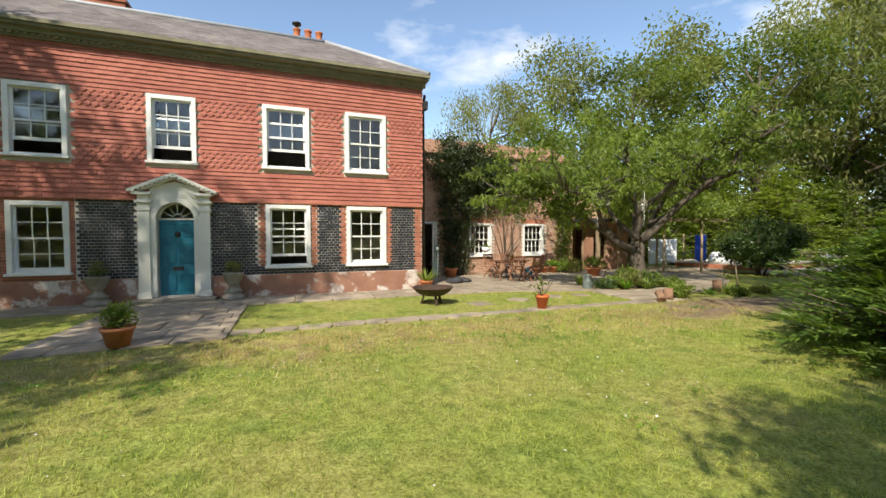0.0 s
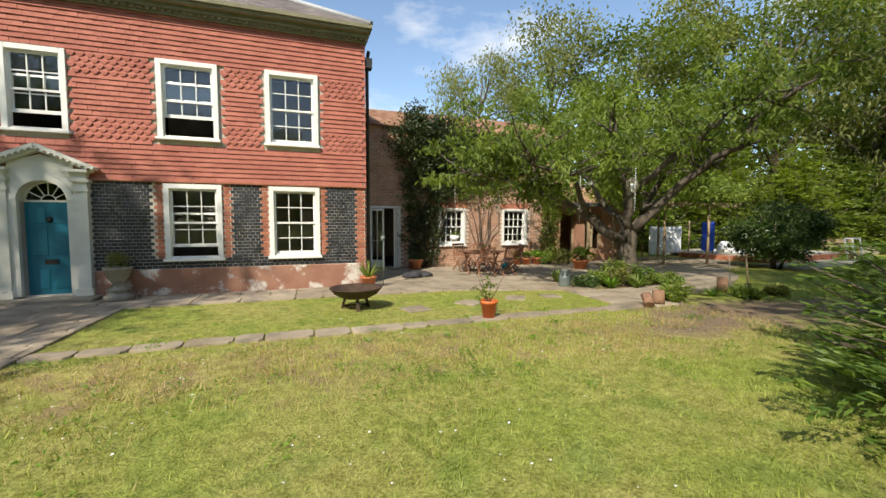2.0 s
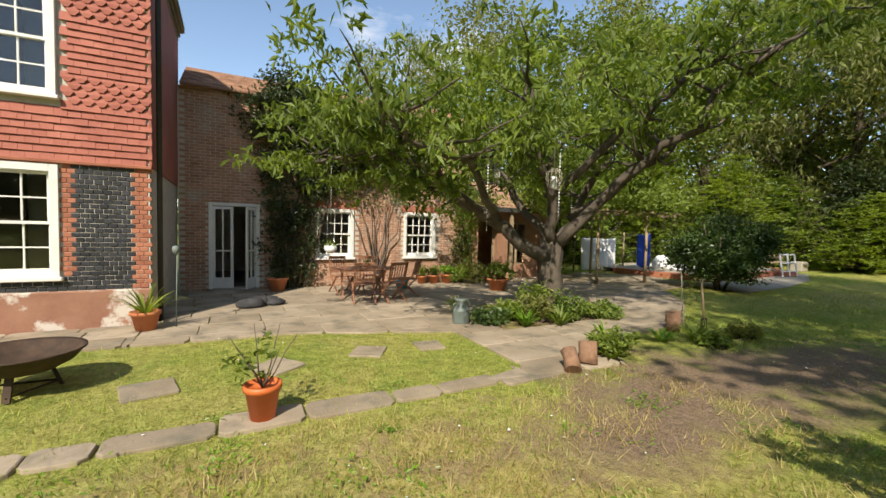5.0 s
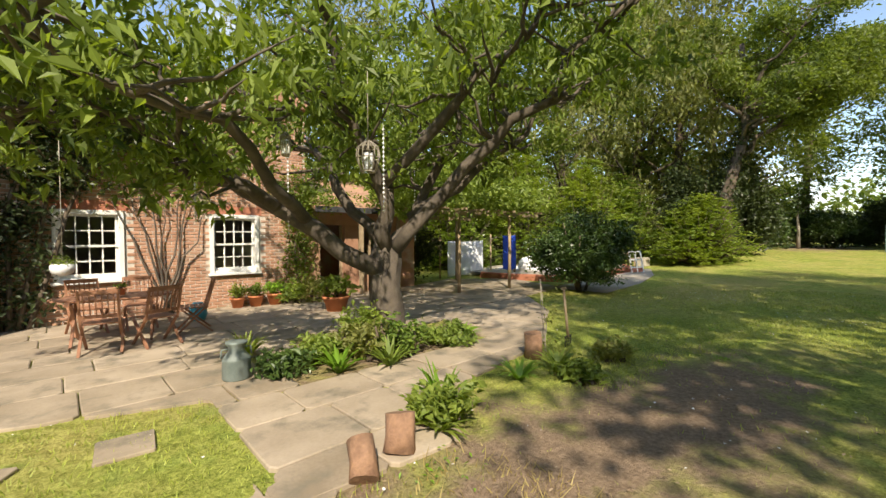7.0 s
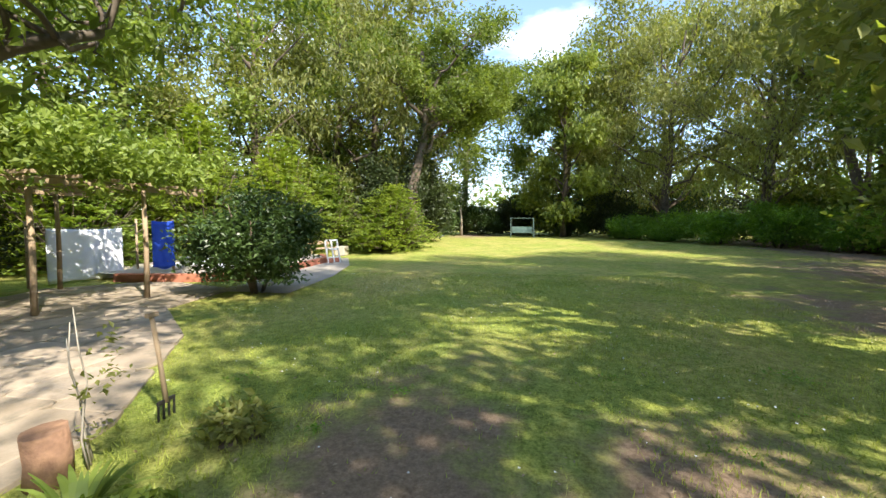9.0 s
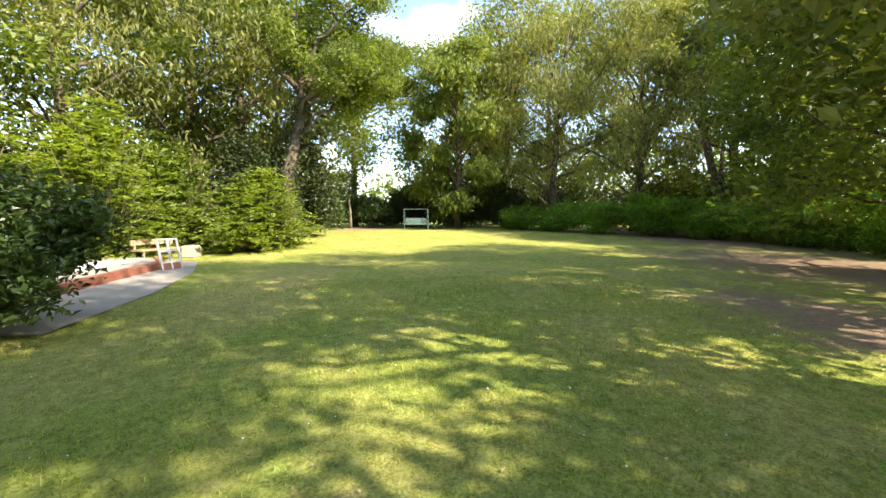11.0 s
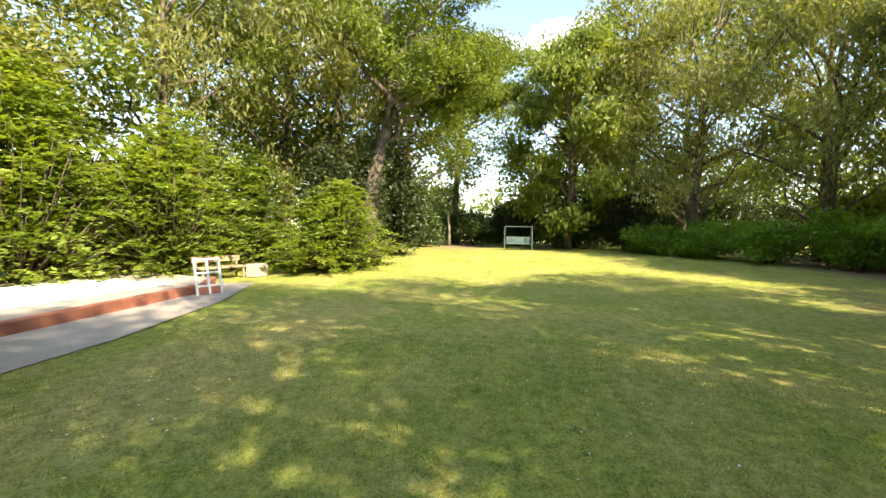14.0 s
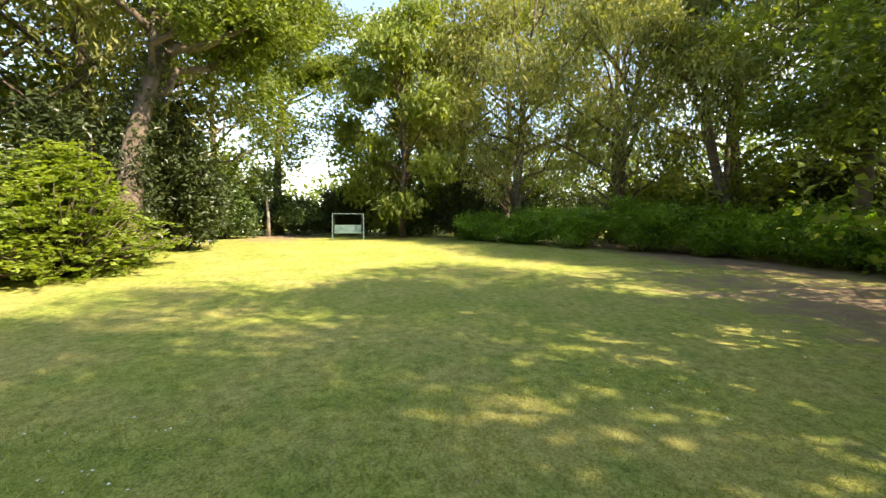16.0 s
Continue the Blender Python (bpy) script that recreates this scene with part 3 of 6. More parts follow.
while z < 6.32:
    band = 3.60 < z < 4.06 or 4.88 < z < 5.36
    x = HX0 + 0.08 + (0.0825 if row % 2 else 0)
    while x < HX1 + 0.02:
        if not any(h[0] - 0.06 < x < h[2] + 0.06 and h[1] - 0.12 < z < h[3] + 0.02 for h in UPPER):
            (scales_ if band else tiles).append((x, HY - 0.035 + rb.uniform(-0.004, 0.004), z, rb.uniform(0.985, 1.01), rb.uniform(0.98, 1.02)))
        x += 0.165
    z += 0.112
    row += 1


def tile_mesh(name, outline, mat):
    """A tile hung on its upper edge, its lower edge standing proud."""
    bm = bmesh.new()
    fr = [bm.verts.new((x, (-0.012 if zz < 0.02 else 0.022), zz)) for x, zz in outline]
    bk = [bm.verts.new((x, (0.006 if zz < 0.02 else 0.034), zz)) for x, zz in outline]
    bm.faces.new(fr) if len(outline) == 4 else [bm.faces.new(f) for f in ((fr[0], fr[1], fr[2], fr[5]), (fr[2], fr[3], fr[4], fr[5]))]
    for i in range(len(outline)):
        bm.faces.new((fr[i], bk[i], bk[(i + 1) % len(outline)], fr[(i + 1) % len(outline)]))
    bmesh.ops.recalc_face_normals(bm, faces=bm.faces)
    me = bpy.data.meshes.new(name)
    bm.to_mesh(me)
    bm.free()
    me.materials.append(mat)
    return me


flat_tile = tile_mesh("hung_tile", [(-0.081, -0.065), (0.081, -0.065), (0.081, 0.075), (-0.081, 0.075)], M_TILE)
point_tile = tile_mesh("pointed_tile", [(-0.03, -0.085), (0.03, -0.085), (0.081, -0.02), (0.081, 0.075), (-0.081, 0.075), (-0.081, -0.02)], M_TILE)
lay("hung_tile", house, tiles, flat_tile, lambda i: i[0] > 1.0, "tile_hanging", M_TILE)
lay("pointed_tile", house, scales_, point_tile, lambda i: i[0] > -0.6, "pointed_tile_bands", M_TILE)
# tile edge moulding at the foot of the hanging, and the corner strip
on_house(Shape().box(HX0, HY - 0.07, 2.60, HX1 + 0.04, HY - 0.003, 2.655).done("bellcast", M_BRICK, bevel=0.01))
on_house(Shape().box(HX1 - 0.002, HY - 0.03, 2.66, HX1 + 0.035, HB, 6.5).done("side_tiling", M_TILE))

# cornice with dentils
s = Shape()
for (y, za, zb) in ((HY - 0.10, 6.30, 6.40), (HY - 0.20, 6.40, 6.50), (HY - 0.34, 6.50, 6.57), (HY - 0.40, 6.57, 6.66)):
    s.box(HX0, y, za, HX1 + 0.45 * (HY - y), HB, zb)
x = HX0 + 0.1
while x < HX1 + 0.1:
    s.box(x, HY - 0.17, 6.34, x + 0.07, HY - 0.09, 6.398)
    x += 0.14
on_house(s.done("cornice", M_CORNICE))

# slate roof: hipped, in courses
RIDGE_Y, RIDGE_Z, HIP_X, EAVE_Z = 14.55, 8.2, 1.32, 6.66
roof_v, roof_q = [], []
rr = random.Random(3)
n_course = 20
for k in range(n_course):
    t0, t1 = k / n_course, (k + 1) / n_course
    y0, z0 = HY - 0.38 + (RIDGE_Y - HY + 0.38) * t0, EAVE_Z + (RIDGE_Z - EAVE_Z) * t0
    y1, z1 = HY - 0.38 + (RIDGE_Y - HY + 0.38) * (t1 + 0.02), EAVE_Z + (RIDGE_Z - EAVE_Z) * (t1 + 0.02)
    xe0, xe1 = HX1 + 0.16 + (HIP_X - HX1 - 0.16) * t0, HX1 + 0.16 + (HIP_X - HX1 - 0.16) * t1
    x = HX0 - 0.1 + (0.12 if k % 2 else 0)
    while x < xe0 - 0.02:
        xa, xb = x, min(x + 0.24, xe0)
        up = 0.022 + rr.uniform(0, 0.008)
        b = len(roof_v)
        xt = min(xb, xe1 + 0.02)
        roof_v += [(xa, y0, z0 + up), (xb - 0.006, y0, z0 + up), (xt - 0.006, y1, z1 + 0.006), (min(xa, xt - 0.01), y1, z1 + 0.006), (xa, y0, z0), (xb - 0.006, y0, z0)]
        roof_q += [(b, b + 1, b + 2, b + 3), (b + 4, b + 5, b + 1, b)]
        x += 0.24
on_house(new("slate_courses", mesh_np("slate_courses", roof_v, roof_q, M_SLATE)))
s = Shape()
rv = [s.bm.verts.new(p) for p in ((HX0, HY - 0.38, EAVE_Z - 0.02), (HX1 + 0.16, HY - 0.38, EAVE_Z - 0.02), (HX1 + 0.16, HB + 0.3, EAVE_Z - 0.02), (HX0, HB + 0.3, EAVE_Z - 0.02), (HX0, RIDGE_Y, RIDGE_Z - 0.02), (HIP_X, RIDGE_Y, RIDGE_Z - 0.02))]
for f in ((0, 1, 5, 4), (1, 2, 5), (2, 3, 4, 5), (0, 4, 3), (0, 3, 2, 1)):
    s.bm.faces.new([rv[i] for i in f])
on_house(s.done("roof", M_SLATE))
s = Shape()
s.tube([(HX1 + 0.16, HY - 0.38, EAVE_Z + 0.03), (HIP_X, RIDGE_Y, RIDGE_Z + 0.03)], [0.07, 0.07], 8)
s.tube([(HIP_X, RIDGE_Y, RIDGE_Z + 0.03), (HX0, RIDGE_Y, RIDGE_Z + 0.03)], [0.07, 0.07], 8)
on_house(s.done("ridge", M_LEAD))


def chimney(x, y, z, w, d, h, pots, cowl=-1):
    c = Shape().box(x - w / 2, y - d / 2, z - 1.5, x + w / 2, y + d / 2, z + h).box(x - w / 2 - 0.05, y - d / 2 - 0.05, z + h - 0.18, x + w / 2 + 0.05, y + d / 2 + 0.05, z + h - 0.08)
    on_house(c.done("chimney_stack", M_BRICK))
    for i in range(pots):
        px = x - w / 2 + w * (i + 0.5) / pots
        on_house(Shape().lathe([(0.13, 0), (0.11, 0.08), (0.105, 0.3), (0.13, 0.32), (0.13, 0.36), (0.09, 0.36)], 14, (px, y, z + h)).done("chimney_pot", M_TERRA))
        if i == cowl:
            on_house(Shape().lathe([(0.05, 0.0), (0.05, 0.14), (0.15, 0.15), (0.15, 0.2), (0.03, 0.26)], 12, (px, y, z + h + 0.36)).done("cowl", M_IRON))


chimney(0.8, 15.2, 8.0, 1.1, 0.6, 0.45, 3, 0)
chimney(-5.2, 15.2, 8.0, 1.7, 0.7, 0.75, 3)


# ---- sash windows ----
def sash_window(x0, z0, x1, z1, y, lift=0.0, parent=None, cols=3, rows=2, fw=0.11, curtain=False):
    """Box frame, two sashes of panes with glazing bars, sill. lift: how far the lower sash is raised."""
    w = base("window", (x0 + x1) / 2, y, z0)
    w.parent = parent
    w.matrix_parent_inverse = parent.matrix_world.inverted()
    hw, h = (x1 - x0) / 2, z1 - z0
    f = Shape()
    f.box(-hw, -0.045, 0, -hw + fw, 0.14, h).box(hw - fw, -0.045, 0, hw, 0.14, h).box(-hw + fw, -0.045, h - fw, hw - fw, 0.14, h)
    f.box(-hw + fw, 0.0, 0.0, hw - fw, 0.14, 0.05)
    f.done("frame", M_WHITE, w, 0.006)
    Shape().box(-hw - 0.04, -0.10, -0.06, hw + 0.04, 0.02, 0.002).done("sill", M_WHITE, w, 0.01)
    iw, ih = hw - fw, h - fw - 0.05
    mid = 0.05 + ih / 2
    for za, zb, dy in ((mid - 0.02, 0.05 + ih, 0.05), (0.05 + lift, mid + 0.02 + lift, 0.095)):
        sh = Shape()
        st, br = 0.05, 0.022
        sh.box(-iw, dy, za, -iw + st, dy + 0.04, zb).box(iw - st, dy, za, iw, dy + 0.04, zb)
        sh.box(-iw + st, dy, za, iw - st, dy + 0.04, za + (0.075 if dy > 0.06 else 0.045)).box(-iw + st, dy, zb - 0.045, iw - st, dy + 0.04, zb)
        for i in range(1, cols):
            xc = -iw + st + (2 * iw - 2 * st) * i / cols
            sh.box(xc - br / 2, dy + 0.004, za + 0.05, xc + br / 2, dy + 0.036, zb - 0.045)
        for i in range(1, rows):
            zc = za + 0.05 + (zb - za - 0.095) * i / rows
            sh.box(-iw + st, dy + 0.006, zc - br / 2, iw - st, dy + 0.034, zc + br / 2)
        sh.done("sash", M_WHITE, w)
        gl = Shape().box(-iw + st, dy + 0.018, za + 0.045, iw - st, dy + 0.022, zb - 0.045).done("glass", M_GLASS, w)
        gl.visible_shadow = False
    return w


for (x0, z0, x1, z1), lift in zip(UPPER, (0.30, 0.30, 0.42, 0.0)):
    sash_window(x0, z0, x1, z1, HY - 0.03, lift, house)
for (x0, z0, x1, z1), lift in zip(LOWER, (0.0, 0.22, 0.0)):
    sash_window(x0, z0, x1, z1, HY - 0.01, lift, house)

# ---- front door with its surround ----
fd = base("front_door", -2.68, HY, 0.13)
fd.parent = house
fd.matrix_parent_inverse = house.matrix_world.inverted()
s = Shape().box(-0.42, 0.16, 0.0, 0.42, 0.21, 2.0)
for xa, xb, za, zb in ((-0.33, -0.05, 0.12, 0.55), (0.05, 0.33, 0.12, 0.55), (-0.33, -0.05, 0.85, 1.4), (0.05, 0.33, 0.85, 1.4), (-0.33, -0.05, 1.55, 1.88), (0.05, 0.33, 1.55, 1.88)):
    s.box(xa, 0.145, za, xb, 0.158, zb)
s.done("door_leaf", M_TEAL, fd, 0.006)
Shape().box(-0.12, 0.135, 0.66, 0.12, 0.158, 0.76).done("letter_plate", M_IRON, fd, 0.005)
kn = Shape().lathe([(0.02, 0), (0.065, 0.005), (0.07, 0.02), (0.03, 0.03), (0.035, 0.05)], 14)
kno = kn.done("knocker", M_IRON, fd)
kno.rotation_euler = (radians(90), 0, 0)
kno.location = (0.0, 0.158, 1.62)


def arch_ring(s, r0, r1, y0, y1, zc, n=20, kx=1.0):
    vs = []
    for i in range(n + 1):
        a = math.pi * i / n
        vs.append([s.bm.verts.new((r * kx * math.cos(a), y, zc + r * math.sin(a))) for r in (r0, r1) for y in (y0, y1)])
    for a, b in zip(vs, vs[1:]):
        for i, j in ((0, 1), (1, 3), (3, 2), (2, 0)):
            s.bm.faces.new((a[i], a[j], b[j], b[i]))


s = Shape()
arch_ring(s, 0.42, 0.55, -0.12, 0.16, 2.02)
# spandrel filling between arch and pediment
n = 16
prev = None
for i in range(n + 1):
    a = math.pi * i / n
    xx = 0.55 * math.cos(a)
    cur = [s.bm.verts.new((xx, -0.085, 2.02 + 0.55 * math.sin(a))), s.bm.verts.new((xx, -0.085, 2.98 - 0.30 * abs(xx)))]
    if prev:
        s.bm.faces.new((prev[0], cur[0], cur[1], prev[1]))
    prev = cur
for sg in (-1, 1):
    x0, x1 = sorted((sg * 0.55, sg * 0.80))
    s.box(x0, -0.16, 0.12, x1, 0.0, 2.22)
    s.box(x0 - 0.03, -0.19, -0.02, x1 + 0.03, 0.0, 0.12)
    s.box(x0 - 0.03, -0.19, 2.22, x1 + 0.03, 0.0, 2.29)
    s.box(x0, -0.16, 2.29, x1, 0.0, 2.42)
    s.box(x0 - 0.05, -0.22, 2.42, x1 + 0.05, 0.0, 2.48)
    s.box(x0, -0.17, 2.48, x1, 0.0, 2.62)
    s.box(x0 - 0.10, -0.27, 2.62, x1 + 0.06, 0.0, 2.68)
    xi0, xi1 = sorted((sg * 0.42, sg * 0.55))
    s.box(xi0, -0.10, 0.0, xi1, 0.16, 2.02)
    s.bar((sg * 0.98, -0.15, 2.70), (0.0, -0.15, 3.15), 0.30, 0.07)
    s.bar((sg * 0.90, -0.10, 2.655), (0.0, -0.10, 3.06), 0.20, 0.05)
    for i in range(9):
        t = (i + 0.5) / 9
        s.bar((sg * 0.92 * (1 - t), -0.27, 2.70 + 0.42 * t - 0.03), (sg * (0.92 * (1 - t) - 0.045), -0.27, 2.70 + 0.42 * t - 0.01), 0.05, 0.035)
s.done("door_surround", M_STONEWHITE, fd)
s = Shape()
arch_ring(s, 0.38, 0.42, 0.14, 0.19, 2.02)
arch_ring(s, 0.12, 0.14, 0.15, 0.18, 2.02, 12)
s.box(-0.42, 0.14, 1.995, 0.42, 0.2, 2.04)
for i in range(1, 6):
    a = math.pi * i / 6
    s.bar((0.13 * math.cos(a), 0.165, 2.02 + 0.13 * math.sin(a)), (0.39 * math.cos(a), 0.165, 2.02 + 0.39 * math.sin(a)), 0.02, 0.02)
s.done("fanlight_bars", M_STONEWHITE, fd)
fg = Shape().box(-0.40, 0.166, 2.04, 0.40, 0.170, 2.42).done("glass", M_GLASS, fd)
fg.visible_shadow = False
s = Shape().box(-0.95, -0.55, -0.13, 0.95, 0.16, -0.03).box(-1.15, -0.95, -0.15, 1.15, -0.55, -0.09)
s.done("doorstep", M_STONE, fd, 0.01)

# downpipe at the corner
on_house(Shape().tube([(HX1 + 0.12, HY + 0.15, 0), (HX1 + 0.12, HY + 0.15, 5.9), (HX1 + 0.16, HY + 0.1, 6.2)], [0.045] * 3, 8).box(HX1 + 0.04, HY + 0.02, 5.75, HX1 + 0.24, HY + 0.26, 6.0).done("downpipe", M_IRON))

# ---- garden wing ----
WY, WX1, WZ = 16.3, 12.5, 5.15
wing = base("garden_wing", 8.3, WY, 0, label="old brick two-storey garden wing with white sash windows", category="house")
bpy.context.view_layer.update()


def on_wing(ob):
    ob.parent = wing
    ob.matrix_parent_inverse = wing.matrix_world.inverted()
    return ob


V1, V2, FD = (7.42, 0.84, 8.52, 2.26), (10.12, 0.84, 11.24, 2.25), (4.75, 0.05, 5.95, 2.30)
s = Shape()
pierced(s, HX1 + 0.04, WX1, -0.3, WZ, WY, WY + 0.3, [V1, V2, FD])
s.box(WX1 - 0.3, WY + 0.3, -0.3, WX1, WY + 5, WZ).box(HX1 + 0.04, WY + 4.7, -0.3, WX1 - 0.3, WY + 5, WZ)
s.box(HX1 + 0.04, HB + 0.05, -0.3, HX1 + 0.3, WY + 4.7, WZ)
on_wing(s.done("wall", M_MORTAR))
# floors in the same darkened colour, so the wing's windows look unlit
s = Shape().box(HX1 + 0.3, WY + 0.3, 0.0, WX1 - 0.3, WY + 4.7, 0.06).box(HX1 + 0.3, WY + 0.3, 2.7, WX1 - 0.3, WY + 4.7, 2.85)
on_wing(s.done("room_floor", M_DIMROOM))
rb = random.Random(12)
bricks = []
z, row = 0.04, 0
while z < WZ - 0.05:
    x = HX1 + 0.18 + (0.115 if row % 2 else 0)
    while x < WX1:
        if not any(h[0] - 0.06 < x < h[2] + 0.06 and h[1] - 0.02 < z < h[3] + 0.03 for h in (V1, V2, FD)):
            bricks.append((x, WY - 0.010 - rb.uniform(0, 0.006), z, rb.uniform(0.95, 1.02), rb.uniform(0.93, 1.05)))
        x += 0.228
    z += 0.0765
    row += 1
lay("wall_brick", wing, bricks, brick_mesh("wall_brick", 0.214, 0.064, 0.02, M_OLDBRICK), lambda i: 8.6 < i[0] < 10.1 and i[2] < 2.6 or 11.2 < i[0] < 12.0 and i[2] < 2.0, "brickwork", M_OLDBRICK)
for r in (V1, V2):
    w = sash_window(r[0], r[1], r[2], r[3], WY - 0.01, 0.0, wing, 4, 2, 0.09)
    on_wing(Shape().box(r[0] - 0.08, WY - 0.018, r[3], r[2] + 0.08, WY - 0.001, r[3] + 0.2).done("brick_lintel", M_BRICK))
# clay tiled roof in courses
roof_v, roof_q = [], []
for k in range(14):
    t0, t1 = k / 14, (k + 1.1) / 14
    y0, z0, y1, z1 = WY - 0.2 + 1.9 * t0, WZ + 1.0 * t0, WY - 0.2 + 1.9 * t1, WZ + 1.0 * t1
    x = HX1 + 0.1
    while x < WX1 + 0.2:
        b = len(roof_v)
        up = 0.03 + rr.uniform(0, 0.012)
        roof_v += [(x, y0, z0 + up), (x + 0.165, y0, z0 + up), (x + 0.165, y1, z1 + 0.01), (x, y1, z1 + 0.01), (x, y0, z0), (x + 0.165, y0, z0)]
        roof_q += [(b, b + 1, b + 2, b + 3), (b + 4, b + 5, b + 1, b)]
        x += 0.17
on_wing(new("roof_tiles", mesh_np("roof_tiles", roof_v, roof_q, M_CLAYROOF)))
s = Shape()
rv = [s.bm.verts.new(p) for p in ((HX1 + 0.1, WY - 0.2, WZ - 0.02), (WX1 + 0.2, WY - 0.2, WZ - 0.02), (WX1 + 0.2, WY + 5.2, WZ - 0.02), (HX1 + 0.1, WY + 5.2, WZ - 0.02), (HX1 + 0.1, WY + 1.68, WZ + 0.97), (WX1 + 0.2, WY + 1.68, WZ + 0.97))]
for f in ((0, 1, 5, 4), (1, 2, 5), (2, 3, 4, 5), (0, 4, 3), (0, 3, 2, 1)):
    s.bm.faces.new([rv[i] for i in f])
on_wing(s.done("roof", M_CLAYROOF))
# french doors standing ajar
fr = base("french_door", 5.35, WY, 0.05)
fr.parent = wing
fr.matrix_parent_inverse = wing.matrix_world.inverted()
Shape().box(-0.6, -0.03, 0, -0.52, 0.14, 2.25).box(0.52, -0.03, 0, 0.6, 0.14, 2.25).box(-0.52, -0.03, 2.17, 0.52, 0.14, 2.25).done("frame", M_WHITE, fr, 0.005)
for hx, ang, sg in ((-0.52, -12, 1), (0.52, 62, -1)):
    d = Shape()
    q = pose(hx, 0.0, 0, 0, 0, ang if sg > 0 else ang)
    xa, xb = (0, 0.5) if sg > 0 else (-0.5, 0)
    for a, b in ((xa, xa + 0.07), (xb - 0.07, xb), (xa + 0.235, xa + 0.265)):
        d.box(a, 0, 0.02, b, 0.045, 2.15, q)
    for a, b in ((0.02, 0.3), (0.98, 1.02), (2.08, 2.15)):
        d.box(xa + 0.07, 0.003, a, xb - 0.07, 0.042, b, q)
    d.done("door_leaf", M_WHITE, fr)
    pg = Shape().box(xa + 0.06, 0.02, 0.3, xb - 0.06, 0.025, 2.1, q).done("glass", M_GLASS, fr)
    pg.visible_shadow = False

# single-storey end with a lean-to roof
low = base("lean_to", 14.4, WY, 0, label="single-storey brick lean-to with dark doorway and canopy", category="outbuilding")
bpy.context.view_layer.update()


def on_low(ob):
    ob.parent = low
    ob.matrix_parent_inverse = low.matrix_world.inverted()
    return ob


s = Shape()
pierced(s, WX1 + 0.002, 16.4, -0.3, 2.6, WY + 0.05, WY + 0.3, [(12.95, 0.05, 13.75, 2.05), (14.2, 0.5, 15.1, 2.05)])
s.box(16.15, WY + 0.3, -0.3, 16.4, WY + 4, 2.6).box(WX1 + 0.002, WY + 3.75, -0.3, 16.15, WY + 4, 2.6)
on_low(s.done("wall", M_OLDBRICK))
s = Shape()
rv = [s.bm.verts.new(p) for p in ((WX1 + 0.01, WY - 0.55, 2.45), (16.6, WY - 0.55, 2.45), (16.6, WY + 4.2, 3.9), (WX1 + 0.01, WY + 4.2, 3.9), (WX1 + 0.01, WY - 0.55, 2.53), (16.6, WY - 0.55, 2.53), (16.6, WY + 4.2, 3.98), (WX1 + 0.01, WY + 4.2, 3.98))]
for f in ((0, 1, 2, 3), (4, 5, 6, 7), (0, 1, 5, 4), (1, 2, 6, 5), (2, 3, 7, 6), (3, 0, 4, 7)):
    s.bm.faces.new([rv[i] for i in f])
on_low(s.done("roof", M_CLAYROOF))
on_low(Shape().box(WX1 + 0.02, WY - 0.58, 2.38, 16.62, WY - 0.555, 2.54).done("fascia", M_DARKCLOTH))
s = Shape().box(14.2, WY + 0.1, 0.5, 14.26, WY + 0.16, 2.05).box(15.04, WY + 0.1, 0.5, 15.1, WY + 0.16, 2.05).box(14.26, WY + 0.1, 1.99, 15.04, WY + 0.16, 2.05).box(14.26, WY + 0.1, 0.5, 15.04, WY + 0.16, 0.56).box(14.62, WY + 0.1, 0.56, 14.68, WY + 0.16, 1.99)
on_low(s.done("window_frame", M_WOOD))
wg = on_low(Shape().box(14.26, WY + 0.125, 0.56, 15.04, WY + 0.13, 1.99).done("glass", M_GLASS))
wg.visible_shadow = False
for x in (13.95, 15.3):
    on_low(Shape().box(x, WY - 0.5, 0, x + 0.1, WY - 0.4, 2.44).done("canopy_post", M_WOOD))
on_low(Shape().box(12.95, WY + 0.22, 0.05, 13.02, WY + 0.29, 2.05).box(13.68, WY + 0.22, 0.05, 13.75, WY + 0.29, 2.05).done("door_frame", M_WOOD))

# ---- paving: flagstones ----
terrace = base("pavement", 8, 12, 0, label="old sandstone flag paving with worn uneven joints", category="paving", kind="structure")
bpy.context.view_layer.update()


def inside(x, y, poly):
    c = False
    for (xa, ya), (xb, yb) in zip(poly, poly[1:] + poly[:1]):
        if (ya > y) != (yb > y) and x < (xb - xa) * (y - ya) / (yb - ya) + xa:
            c = not c
    return c


PAVED = [
    [(4.0, 11.1), (6.1, 11.0), (8.6, 10.1), (8.55, 8.2), (7.6, 7.95), (9.9, 7.75), (10.4, 8.6), (13.0, 9.0), (15.5, 10.5), (17.2, 12.3), (19.6, 12.6), (20.6, 15.4), (18.8, 17.2), (16.5, 16.4), (12.5, 16.2), (4.1, 16.2)],
    [(-11, 11.25), (4.0, 11.1), (4.0, 12.5), (-11, 12.5)],
    [(-3.75, 7.3), (-0.95, 7.55), (-0.9, 11.3), (-3.7, 11.3)],
]
BEDS = [(11.0, 10.7, 1.9, 1.15), (12.6, 7.9, 2.2, 0.6)]
rp = random.Random(21)
flag_meshes = []
